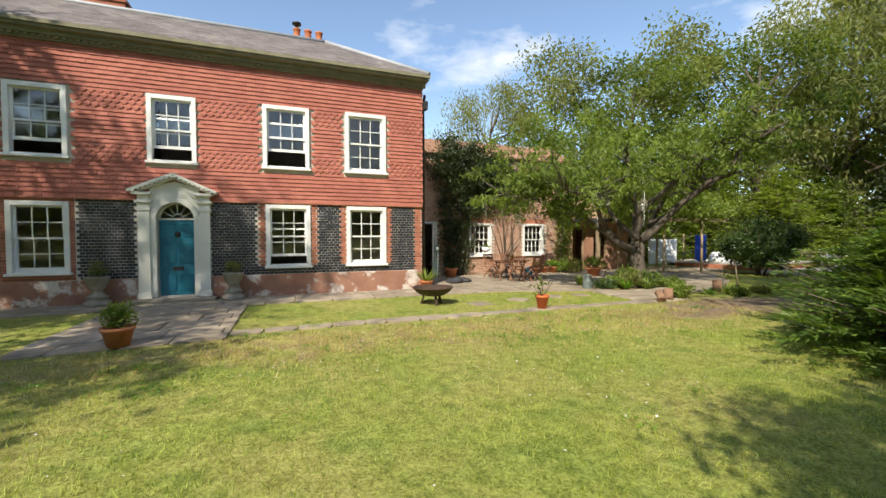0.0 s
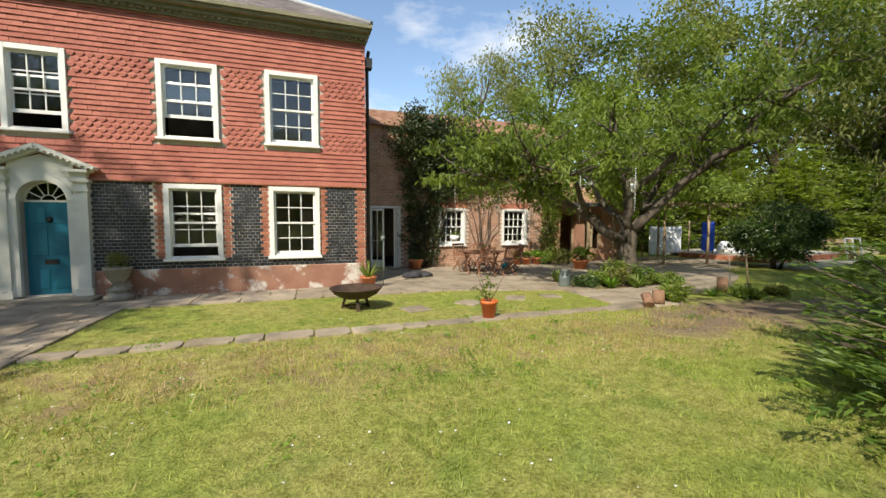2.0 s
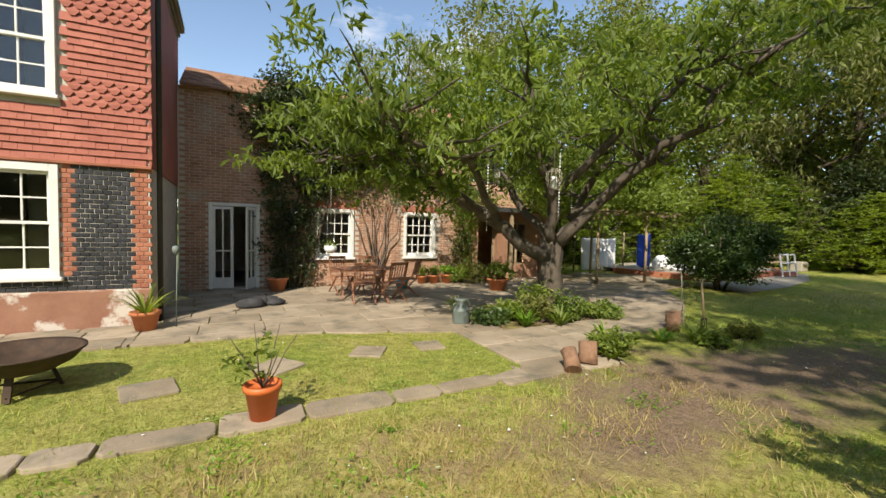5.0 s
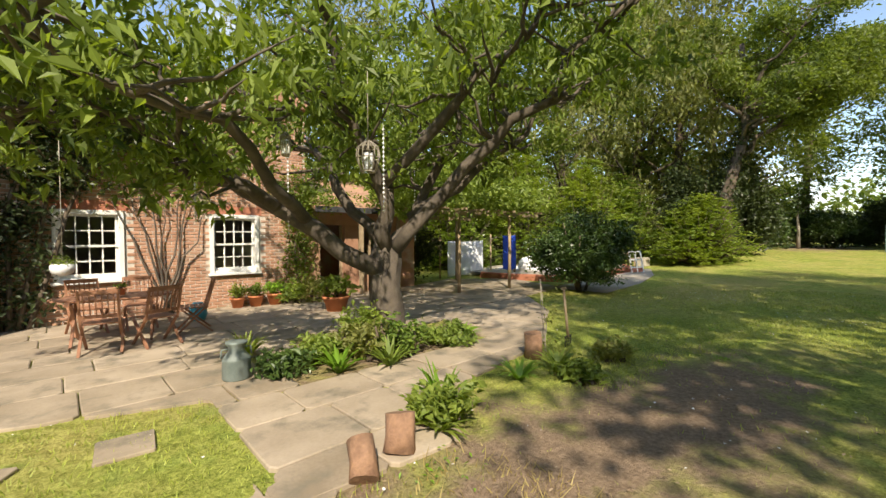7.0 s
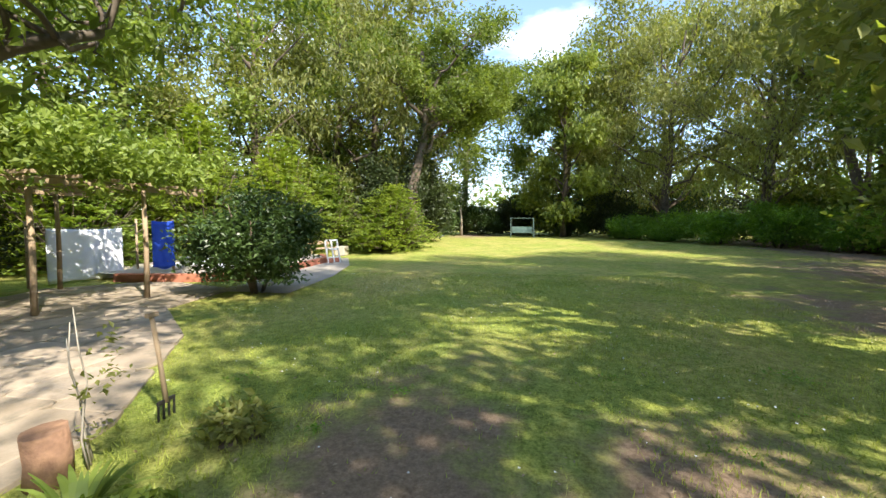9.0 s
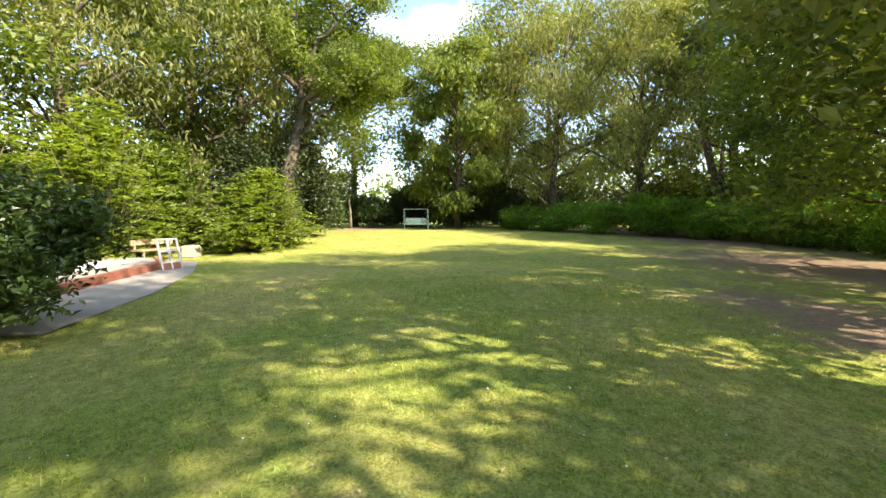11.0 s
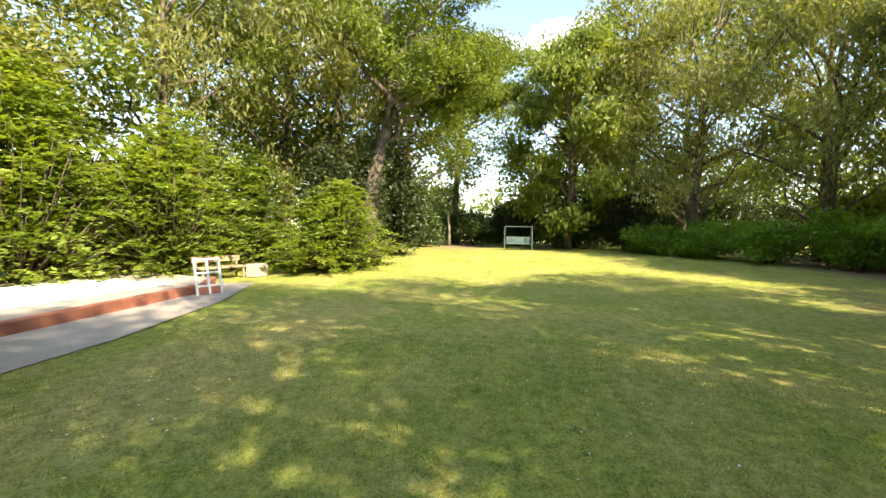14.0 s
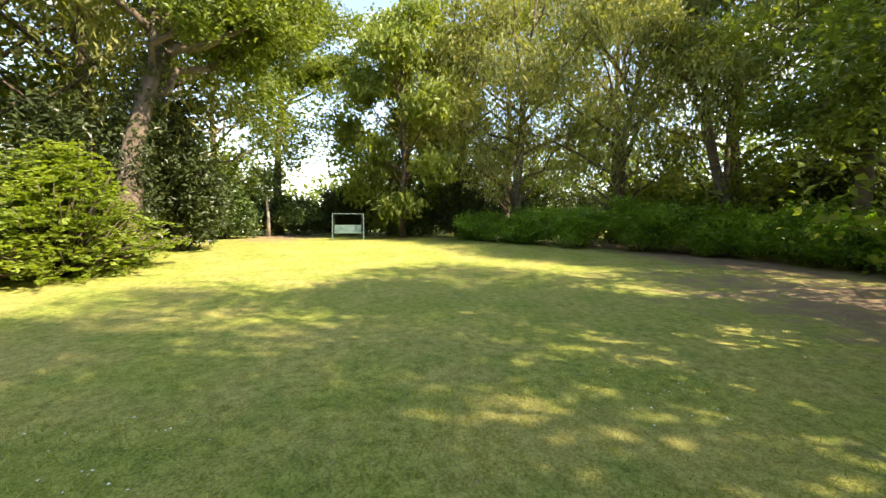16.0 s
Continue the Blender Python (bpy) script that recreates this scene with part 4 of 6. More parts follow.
for k in range(6):
    bm = bmesh.new()
    ring = []
    for cx, cy in ((-0.5, -0.5), (0.5, -0.5), (0.5, 0.5), (-0.5, 0.5)):
        ring.append((cx * rp.uniform(0.93, 1.0), cy * rp.uniform(0.93, 1.0)))
    pts = []
    for (xa, ya), (xb, yb) in zip(ring, ring[1:] + ring[:1]):
        pts += [(xa * 0.97 + xb * 0.03, ya * 0.97 + yb * 0.03), ((xa + xb) / 2 + rp.uniform(-0.012, 0.012), (ya + yb) / 2 + rp.uniform(-0.012, 0.012)), (xa * 0.03 + xb * 0.97, ya * 0.03 + yb * 0.97)]
    lo = [bm.verts.new((x, y, -0.03)) for x, y in pts]
    mi = [bm.verts.new((x, y, 0.012)) for x, y in pts]
    hi = [bm.verts.new((x * 0.98, y * 0.98, 0.02 + rp.uniform(-0.002, 0.002))) for x, y in pts]
    for a, b in ((lo, mi), (mi, hi)):
        for i in range(len(pts)):
            bm.faces.new((a[i], a[(i + 1) % len(pts)], b[(i + 1) % len(pts)], b[i]))
    bm.faces.new(hi)
    me = bpy.data.meshes.new("flagstone")
    bm.to_mesh(me)
    bm.free()
    me.materials.append(M_STONE)
    flag_meshes.append(me)


def clip_to_box(poly, x0, y0, x1, y1):
    """The part of poly inside the box, corner by corner."""
    for axis, bound, sign in ((0, x0, 1), (0, x1, -1), (1, y0, 1), (1, y1, -1)):
        out = []
        for p, q in zip(poly, poly[1:] + poly[:1]):
            dp, dq = sign * (p[axis] - bound), sign * (q[axis] - bound)
            if dp >= 0:
                out.append(p)
            if dp * dq < 0:
                t = dp / (dp - dq)
                out.append((p[0] + (q[0] - p[0]) * t, p[1] + (q[1] - p[1]) * t))
        poly = out
        if len(poly) < 3:
            return []
    return poly


def flag(poly):
    """A flagstone of that outline, with worn edges, lying a little uneven."""
    cx, cy = sum(p[0] for p in poly) / len(poly), sum(p[1] for p in poly) / len(poly)
    bm = bmesh.new()
    pts = []
    for (xa, ya), (xb, yb) in zip(poly, poly[1:] + poly[:1]):
        ln = math.hypot(xb - xa, yb - ya)
        if ln < 0.03:
            continue
        k = min(0.3, 0.05 / ln)
        for t in (k, 0.5, 1 - k):
            j = 0.008 if t == 0.5 else 0.004
            pts.append((xa + (xb - xa) * t - cx + rp.uniform(-j, j), ya + (yb - ya) * t - cy + rp.uniform(-j, j)))
    if len(pts) < 6:
        return None
    lo = [bm.verts.new((x, y, -0.04)) for x, y in pts]
    mi = [bm.verts.new((x, y, 0.010)) for x, y in pts]
    hi = [bm.verts.new((x * 0.975, y * 0.975, 0.018)) for x, y in pts]
    for a, c in ((lo, mi), (mi, hi)):
        for i in range(len(pts)):
            bm.faces.new((a[i], a[(i + 1) % len(pts)], c[(i + 1) % len(pts)], c[i]))
    bm.faces.new(hi)
    bmesh.ops.recalc_face_normals(bm, faces=bm.faces)
    me = bpy.data.meshes.new("flagstone")
    bm.to_mesh(me)
    bm.free()
    me.materials.append(M_STONE)
    ob = new("flagstone", me)
    ob.parent = terrace
    ob.matrix_parent_inverse = terrace.matrix_world.inverted()
    ob.matrix_basis = pose(cx, cy, rp.uniform(0.0, 0.008), rp.uniform(-0.3, 0.3), rp.uniform(-0.3, 0.3))
    return ob


for poly, dep in zip(PAVED, (0.72, 0.62, 0.7)):
    y = min(p[1] for p in poly)
    ymax = max(p[1] for p in poly)
    while y < ymax - 0.05:
        d = dep * rp.uniform(0.8, 1.25)
        if y + d > ymax - 0.2:
            d = ymax - y
        x = min(p[0] for p in poly) - rp.uniform(0, 0.4)
        xmax = max(p[0] for p in poly)
        while x < xmax:
            w = rp.uniform(0.55, 1.2)
            part = clip_to_box(poly, x + 0.008, y + 0.008, x + w - 0.008, y + d - 0.008)
            if part:
                cx, cy = x + w / 2, y + d / 2
                area = abs(sum(a[0] * c[1] - c[0] * a[1] for a, c in zip(part, part[1:] + part[:1]))) / 2
                if area > 0.02 and not any(((cx - bx) / rx) ** 2 + ((cy - by) / ry) ** 2 < 1 for bx, by, rx, ry in BEDS):
                    flag(part)
            x += w
        y += d

# narrow row of edging stones between the grass strip and the lawn
x = -0.92
while x < 8.5:
    w = rp.uniform(0.38, 0.85)
    yc = 7.98 + 0.03 * math.sin(x * 1.3) + rp.uniform(-0.02, 0.02)
    d = rp.uniform(0.13, 0.19)
    flag([(x, yc - d), (x + w - 0.03, yc - d + rp.uniform(-0.03, 0.03)), (x + w - 0.02, yc + d), (x, yc + d + rp.uniform(-0.03, 0.03))])
    x += w

# ---- the gnarled tree on the terrace ----
TX, TY = 11.35, 10.85
tree = base("terrace_tree", TX, TY, 0, label="gnarled spreading tree with leaning limbs and drooping leaves", category="tree")
rt = random.Random(5)
s = Shape()
s.tube([(0, 0, -0.05), (0.02, 0.02, 0.15), (-0.02, 0, 0.5), (-0.05, 0, 0.9), (0.0, 0.05, 1.3), (0.05, 0.05, 1.6)], [0.40, 0.30, 0.25, 0.235, 0.25, 0.19], 16, 0.17, rt)
BOUGHS = [
    ((-0.1, 0.0, 1.15), (-2.0, 0.6, 2.35), (-3.9, 0.4, 3.7), 0.15),
    ((0.0, 0.0, 1.45), (-0.5, -0.3, 2.8), (-1.5, -1.0, 4.2), 0.13),
    ((0.1, 0.05, 1.45), (0.9, 0.1, 2.5), (1.6, -0.5, 4.5), 0.14),
    ((0.05, 0.1, 1.4), (0.9, 1.2, 2.9), (2.2, 2.2, 4.2), 0.11),
    ((0.0, 0.05, 1.5), (-0.4, 1.1, 2.9), (-1.4, 2.2, 4.2), 0.11),
    ((0.5, 0.05, 2.0), (2.0, -0.6, 3.2), (3.4, -1.6, 4.4), 0.10),
    ((-1.2, 0.3, 1.9), (-2.6, -0.8, 2.9), (-4.2, -1.3, 3.3), 0.09),
    ((-0.3, -0.15, 2.4), (0.2, -1.5, 3.6), (0.5, -2.6, 4.5), 0.10),
    ((0.1, -0.1, 1.5), (0.9, -1.5, 3.1), (1.5, -3.3, 4.7), 0.13),
    ((-1.6, 0.4, 2.1), (-3.4, 0.9, 3.2), (-4.7, 1.1, 2.9), 0.09),
]
tips = []
for a, m, b, r in BOUGHS:
    p = limb_path(a, m, rt, 0.15, 4)[:-1] + limb_path(m, b, rt, 0.26, 5)
    s.tube(p, [r * (1 - 0.085 * i) for i in range(len(p))], 8, 0.12, rt)
    for k in (4, 5, 6, 7, 8, 9):
        for _ in range(3):
            o = Vector(p[min(k, len(p) - 1)])
            d = Vector((rt.uniform(-1.3, 1.3), rt.uniform(-1.3, 1.3), rt.uniform(-0.3, 0.9)))
            tp = limb_path(o, o + d, rt, 0.10, 4)
            s.tube(tp, [0.035, 0.028, 0.02, 0.014, 0.006], 5)
            tips.append(tp[-1])
s.done("trunk", M_BARK, tree)
blobs = [(t.x, t.y, t.z, 0.62, 0.62, 0.26) for t in tips]
blobs += [(-3.4, 0.3, 3.7, 1.3, 1.2, 0.5), (-1.5, -0.6, 4.4, 1.7, 1.4, 0.5), (1.3, -0.6, 4.8, 1.5, 1.4, 0.6), (0.1, 1.2, 4.6, 1.6, 1.3, 0.5), (3.0, -1.5, 4.6, 1.2, 1.2, 0.6), (-4.4, 0.9, 2.7, 0.8, 0.9, 0.45), (-4.0, -1.2, 3.2, 0.9, 0.9, 0.5), (1.4, -3.1, 4.9, 1.3, 1.2, 0.6)]
foliage("crown", blobs, 1500, 12, 0.10, 0.17, L_TREE, tree, 7, 0.35, 0.7, 0.42, 0.3)

# ---- climbers on the wing ----
ivy = base("wisteria", 7.0, WY - 0.1, 0, label="dense dark climber trained over the brick wall", category="climber")
foliage("leaf_mass", [(-0.6, -0.1, 4.6, 0.9, 0.5, 0.9), (0.4, -0.3, 4.7, 1.3, 0.7, 0.9), (1.3, -0.3, 4.3, 1.2, 0.6, 0.8), (2.3, -0.2, 4.0, 1.0, 0.45, 0.6), (-0.5, 0.0, 5.5, 0.4, 0.3, 0.5), (-0.3, 0.0, 2.8, 0.75, 0.40, 1.5), (-0.25, 0.0, 1.0, 0.68, 0.38, 1.2), (0.5, 0, 3.2, 0.7, 0.35, 0.7)], 2300, 10, 0.12, 0.12, L_IVY, ivy, 3, 0.2)
s = Shape()
for i in range(4):
    s.tube(limb_path((-0.3 + i * 0.12, -0.08, -0.02), (-0.7 + i * 0.7, -0.12, 4.2), rt, 0.1, 6), [0.05, 0.045, 0.04, 0.035, 0.03, 0.025, 0.02], 6)
s.done("stem", M_BARKDARK, ivy)
vine = base("wall_vine", 9.2, WY - 0.08, 0, label="bare-stemmed wall vine fanning out over sunlit brick", category="climber")
s = Shape()
for i in range(7):
    s.tube(limb_path((0.15 - i * 0.04, -0.06, -0.02), (-0.9 + i * 0.3, -0.06, 2.5 + 0.2 * (i % 3)), rt, 0.09, 6), [0.03, 0.027, 0.024, 0.02, 0.016, 0.012, 0.006], 6)
s.done("stem", M_BARK, vine)
foliage("leaf_mass", [(-0.2, -0.12, 2.8, 1.2, 0.3, 0.5), (0.3, -0.1, 3.4, 1.3, 0.3, 0.5)], 180, 8, 0.1, 0.09, L_TREE, vine, 4, 0.2)
rose = base("door_climber", 12.25, WY - 0.15, 0, label="leafy climber on the brickwork beside the doorway", category="climber")
foliage("leaf_mass", [(0, 0, 0.8, 0.35, 0.25, 0.8), (0.05, 0, 2.0, 0.4, 0.25, 0.7), (-0.1, 0.0, 2.9, 0.6, 0.3, 0.6), (0.6, -0.2, 2.75, 0.8, 0.3, 0.35)], 480, 8, 0.1, 0.10, L_TREE, rose, 5, 0.2)
Shape().tube(limb_path((0, 0, -0.02), (-0.1, 0.05, 2.8), rt, 0.08, 6), [0.03] * 7, 6).done("stem", M_BARKDARK, rose)

# ---- pergola with vine ----
perg = base("pergola", 17.2, 15.2, 0, label="timber pergola carrying a thick leafy vine", category="pergola")
for x, y in ((-1.0, -1.2), (0.9, -1.6), (-1.0, 1.6), (1.6, 1.5)):
    Shape().tube([(x, y, -0.02), (x + 0.02, y, 1.2), (x, y, 2.35)], [0.055, 0.05, 0.045], 9).done("post", M_WOOD, perg)
s = Shape()
s.bar((-2.4, -1.35, 2.38), (2.4, -1.65, 2.38), 0.07, 0.1).bar((-2.4, 1.55, 2.38), (2.4, 1.5, 2.38), 0.07, 0.1)
for i in range(7):
    x = -2.2 + i * 0.72
    s.bar((x, -2.0, 2.46), (x, 2.0, 2.46), 0.05, 0.06)
s.done("beam", M_WOOD, perg)
foliage("vine", [(-2.4, -0.9, 2.95, 1.3, 1.4, 0.6), (-0.6, -1.0, 3.0, 1.4, 1.4, 0.65), (1.3, -1.0, 2.95, 1.4, 1.3, 0.65), (0, 1.0, 3.3, 2.6, 1.3, 0.7), (-1.4, 0.0, 3.7, 1.4, 1.2, 0.6), (2.6, -0.6, 2.9, 0.9, 0.9, 0.5)], 1700, 9, 0.16, 0.17, L_LIME, perg, 9, 0.5, 0.2)
bush("ivy_bank", 16.9, 17.4, 1.4, 0.9, 2.5, L_IVY, 600, 9, 0.12, 31, "dark ivy bank at the end of the outbuilding")

# ---- washing on the line ----
def cloth(name, x0, y0, x1, y1, ztop, zbot, mat, folds, depth, seed, label):
    rnd = random.Random(seed)
    nx, nz = 40, 14
    bm = bmesh.new()
    d = Vector((x1 - x0, y1 - y0, 0))
    nrm = Vector((-d.y, d.x, 0)).normalized()
    grid = []
    for j in range(nz + 1):
        v = j / nz
        rowv = []
        for i in range(nx + 1):
            u = i / nx
            off = depth * (0.3 + v) * math.sin(u * folds * 6.28 + seed + v) * (0.6 + 0.4 * math.sin(u * 9 + seed))
            p = Vector((x0, y0, 0)) + d * u + nrm * off
            p.z = ztop + (zbot - ztop) * v - 0.04 * math.sin(math.pi * u) - (0.03 * math.sin(u * 7 + seed) if j == nz else 0)
            rowv.append(bm.verts.new(p))
        grid.append(rowv)
    for a, b in zip(grid, grid[1:]):
        for i in range(nx):
            bm.faces.new((a[i], a[i + 1], b[i + 1], b[i])).smooth = True
    me = bpy.data.meshes.new(name)
    bm.to_mesh(me)
    bm.free()
    me.materials.append(mat)
    ob = new(name, me)
    md = ob.modifiers.new("thick", "SOLIDIFY")
    md.thickness = 0.006
    return tagged(ob, label, "laundry")


cloth("bed_sheet", 19.35, 17.75, 21.45, 17.65, 1.52, 0.06, M_SHEET, 3, 0.05, 2, "white cotton bed sheet hung on a washing line")
cloth("blue_towel", 20.85, 16.05, 21.45, 15.85, 1.75, 0.35, M_BLUE, 1, 0.03, 4, "bright blue towel hanging from the line")
line = base("washing_line", 20.5, 17.6, 0, label="washing line strung between thin wooden posts", category="washing line")
Shape().tube([(-1.6, 0.15, -0.02), (-1.6, 0.15, 1.7)], [0.04, 0.035], 8).done("post", M_WOOD, line)
Shape().tube([(1.3, -0.1, -0.02), (1.3, -0.1, 1.8)], [0.04, 0.035], 8).done("post", M_WOOD, line)
Shape().tube([(-1.6, 0.15, 1.58), (0, 0.1, 1.50), (1.3, -0.1, 1.6), (0.95, -1.75, 1.76)], [0.006] * 4, 5).done("cord", M_WICKER, line)
Shape().tube([(0.95, -1.7, -0.02), (0.95, -1.7, 1.8)], [0.04, 0.035], 8).done("post", M_WOOD, line)

# ---- raised pool terrace ----
pool = base("pool_terrace", 25, 15, 0, label="raised brick-edged pool terrace with pale cover", category="pool")
s = Shape()
EDGE = [(20.4, 16.8), (20.5, 15.3), (21.3, 13.1), (27.4, 13.6), (29.0, 14.6)]
for (xa, ya), (xb, yb) in zip(EDGE, EDGE[1:]):
    s.bar((xa - 25, ya - 15, 0.11), (xb - 25, yb - 15, 0.11), 0.24, 0.24)
s.done("brick_edge", M_BRICK, pool, 0.01)
s = Shape()
top = [s.bm.verts.new((x - 25, y - 15, 0.20)) for x, y in EDGE + [(30, 19), (21, 19)]]
s.bm.faces.new(top)
s.done("coping", M_CONC, pool)
Shape().box(-2.6, -0.6, 0.204, 2.2, 2.6, 0.25).done("cover", M_POOL, pool, 0.02)
tagged(new("path", mesh_np("path", [(19.2, 10.9, 0.012), (22.5, 11.2, 0.012), (26.0, 12.0, 0.012), (29.5, 13.4, 0.012), (29.0, 14.6, 0.012), (27.4, 13.5, 0.012), (21.3, 13.0, 0.012), (19.2, 12.8, 0.012)], [(0, 1, 6, 7), (1, 2, 5, 6), (2, 3, 4, 5)], M_CONC)), "pale worn concrete path beside the pool", "path", kind="structure")


def trellis(x, y, rz):
    t = base("white_frame", x, y, 0, rz, "white painted timber frame leaning upright by the path", "frame")
    q = pose(0, 0, 0, -12)
    f = Shape()
    for a in (-0.36, -0.03, 0.3):
        f.box(a, -0.02, 0, a + 0.07, 0.02, 1.02, q)
    for z in (0.22, 0.58, 0.96):
        f.box(-0.36, -0.022, z, 0.37, 0.022, z + 0.06, q)
    f.done("bars", M_WHITE, t, 0.004)
    Shape().box(-0.36, -0.018, 0.03, 0.37, 0.016, 0.22, q).done("lower_panel", M_BRICK, t)


trellis(26.95, 13.05, -25)
for x, y, r in ((22.4, 16.0, 0.35), (23.1, 16.3, 0.3)):
    tagged(Shape().lathe([(r * 0.8, 0), (r, 0.15), (r * 0.85, 0.42), (r * 0.4, 0.58), (0.03, 0.6)], 16, (x, y, 0.2)).done("cushion_bag", M_SHEET), "pale rounded cover bundled on the pool terrace", "bag", "pool bags")
bn = base("garden_bench", 30.2, 15.2, 0, -20, "low grey timber bench under the shrubs", "bench")
Shape().box(-0.9, -0.25, 0.40, 0.9, 0.25, 0.46).box(-0.9, 0.22, 0.62, 0.9, 0.27, 0.82).done("seat", M_WOOD, bn)
for x in (-0.8, 0.74):
    Shape().box(x, -0.22, 0, x + 0.06, -0.16, 0.40).box(x, 0.2, 0, x + 0.06, 0.26, 0.8).done("leg", M_WOOD, bn)
tagged(Shape().box(30.9, 14.2, 0, 31.6, 14.7, 0.5).done("crate", M_CONC, bevel=0.03), "pale square planter block at the shrub edge", "planter")

# ---- swing seat ----
sw = base("swing_seat", 47.8, 4.15, 0, -90, "pale green metal garden swing seat at the lawn's far edge", "swing")
s = Shape()
for x in (-1.0, 1.0):
    s.bar((x, -0.6, 0), (x, 0, 1.78), 0.04, 0.04).bar((x, 0.6, 0), (x, 0, 1.78), 0.04, 0.04)
s.bar((-1.0, 0, 1.75), (1.0, 0, 1.75), 0.04, 0.04)
s.done("frame", M_SWING, sw)
Shape().box(-0.9, -0.3, 0.45, 0.9, 0.3, 0.55).box(-0.9, 0.28, 0.55, 0.9, 0.36, 1.0).done("seat", M_SWING, sw, 0.01)
for i, x in enumerate((-0.88, 0.88)):
    Shape().bar((x, 0, 0.5), (x, 0, 1.75), 0.02, 0.02).done("hanger", M_IRON, sw)

# ---- shrubs ----
def spray_shrub(name, x, y, rx, ry, h, leaf, n, seed, label, scale=1.0, m=52, broad=0.16, group=""):
    """Layered, nearly level sprays of narrow leaves reaching out from a dark heart."""
    rnd = random.Random(seed)
    rs_ = np.random.RandomState(seed)
    top = base(name, x, y, 0, label=label, category="shrub", group=group)
    st = Shape()
    vs, qs, off = [], [], 0
    for i in range(n):
        a = i * 2.39996
        e = rnd.uniform(0.02, 1.0)
        k = math.sqrt(max(0.0, 1 - (e - 0.25) ** 2 / 0.6)) * rnd.uniform(0.55, 1.05)
        k *= 1 + 0.22 * math.sin(3 * a + seed) * math.sin(7 * e + seed) + 0.12 * math.sin(7 * a + 5 * e)
        e *= 0.84 + 0.16 * math.sin(2 * a + seed) + 0.08 * math.sin(5 * a + 2 * seed)
        tip = Vector((rx * k * math.cos(a), ry * k * math.sin(a), h * e + 0.12))
        ln = rnd.uniform(0.5, 1.05) * scale
        d = Vector((math.cos(a + rnd.uniform(-0.5, 0.5)), math.sin(a + rnd.uniform(-0.5, 0.5)), rnd.uniform(-0.15, 0.45))).normalized()
        o = tip - d * ln
        if i % 6 == 0:
            st.tube(limb_path((0.1 * math.cos(a), 0.1 * math.sin(a), -0.02), tip, rnd, 0.06, 4), [0.045, 0.035, 0.025, 0.015, 0.005], 5)
        side = d.cross(Vector((0, 0, 1))).normalized()
        u = rs_.uniform(0, 1, m)
        wv = rs_.uniform(-1, 1, m) * 0.30 * ln * (1.05 - u)
        p_ = np.array(o) + np.outer(u * ln, np.array(d)) + np.outer(wv, np.array(side))
        p_[:, 2] += -0.16 * ln * u ** 2 + rs_.normal(0, 0.025, m)
        tan = np.array(d) + np.outer(np.sign(wv) * 0.7, np.array(side)) + rs_.normal(0, 0.22, (m, 3))
        tan /= np.linalg.norm(tan, axis=1)[:, None]
        nor = np.array([0, 0, 1.0]) + rs_.normal(0, 0.35, (m, 3))
        sd = np.cross(tan, nor)
        sd /= np.linalg.norm(sd, axis=1)[:, None]
        lg = (rs_.uniform(0.08, 0.17, m) * scale ** 0.7)[:, None]
        vs.append(np.stack([p_ - tan * lg / 2, p_ - sd * lg * broad, p_ + tan * lg / 2, p_ + sd * lg * broad], axis=1).reshape(-1, 3))
        qs.append(np.arange(4 * m).reshape(m, 4) + off)
        off += 4 * m
    st.done("stem", M_BARKDARK, top)
    v_, q_ = np.concatenate(vs), np.concatenate(qs)
    v_[:, 2] = np.maximum(v_[:, 2], 0.03)
    ob = new("sprays", mesh_np("sprays", v_, q_, leaf))
    ob.parent = top
    return top


spray_shrub("spreading_yew", 8.75, 2.3, 2.45, 2.3, 2.15, L_YEW, 1400, 41, "big feathery evergreen shrub spilling over the lawn", 1.0, 64, 0.11)
bush("round_bush", 19.25, 11.75, 1.35, 1.3, 2.75, L_DARK, 1500, 10, 0.13, 42, "dark round evergreen bush beside the path", low=0.3)
spray_shrub("lime_shrub", 34.3, 12.6, 3.3, 2.6, 3.9, L_LIME, 1100, 43, "sunlit lime green shrub at the lawn edge", 1.6, 22, 0.26)
for i, (x, y, rx, ry, h, leaf) in enumerate(((22.4, 20.6, 3.4, 2.4, 6.0, L_FEATHER), (26.8, 19.2, 3.6, 2.6, 6.6, L_LIME), (30.6, 17.6, 3.4, 2.8, 6.0, L_LIME), (34.6, 17.0, 3.0, 2.4, 5.4, L_FEATHER))):
    spray_shrub("feathery_shrub", x, y, rx, ry, h, leaf, 1150, 44 + i, "tall feathery green shrubs behind the pool", 2.0, 22, 0.24, "feathery shrubs")
THICKET = [(37.6, 13.6, 2.4, 2.0, 6.5, L_IVY), (41.2, 11.8, 2.0, 1.7, 7.8, L_IVY), (45.5, 13.5, 3.2, 2.4, 6.0, L_IVY), (50.5, 12.5, 2.6, 2.0, 4.4, L_DARK), (57.0, 8.5, 2.2, 2.6, 3.8, L_DARK), (57.5, 4.0, 2.2, 2.8, 4.8, L_IVY), (54.5, -1.0, 2.2, 2.8, 5.0, L_DARK), (52.0, -5.0, 2.4, 2.6, 5.4, L_IVY)]
for i, (x, y, rx, ry, h, leaf) in enumerate(THICKET):
    bush("dark_thicket", x, y, rx, ry, h, leaf, 1300, 9, 0.27, 147 + i, "dark ivy-clad thicket at the wood's edge", 0.3, group="dark thickets")
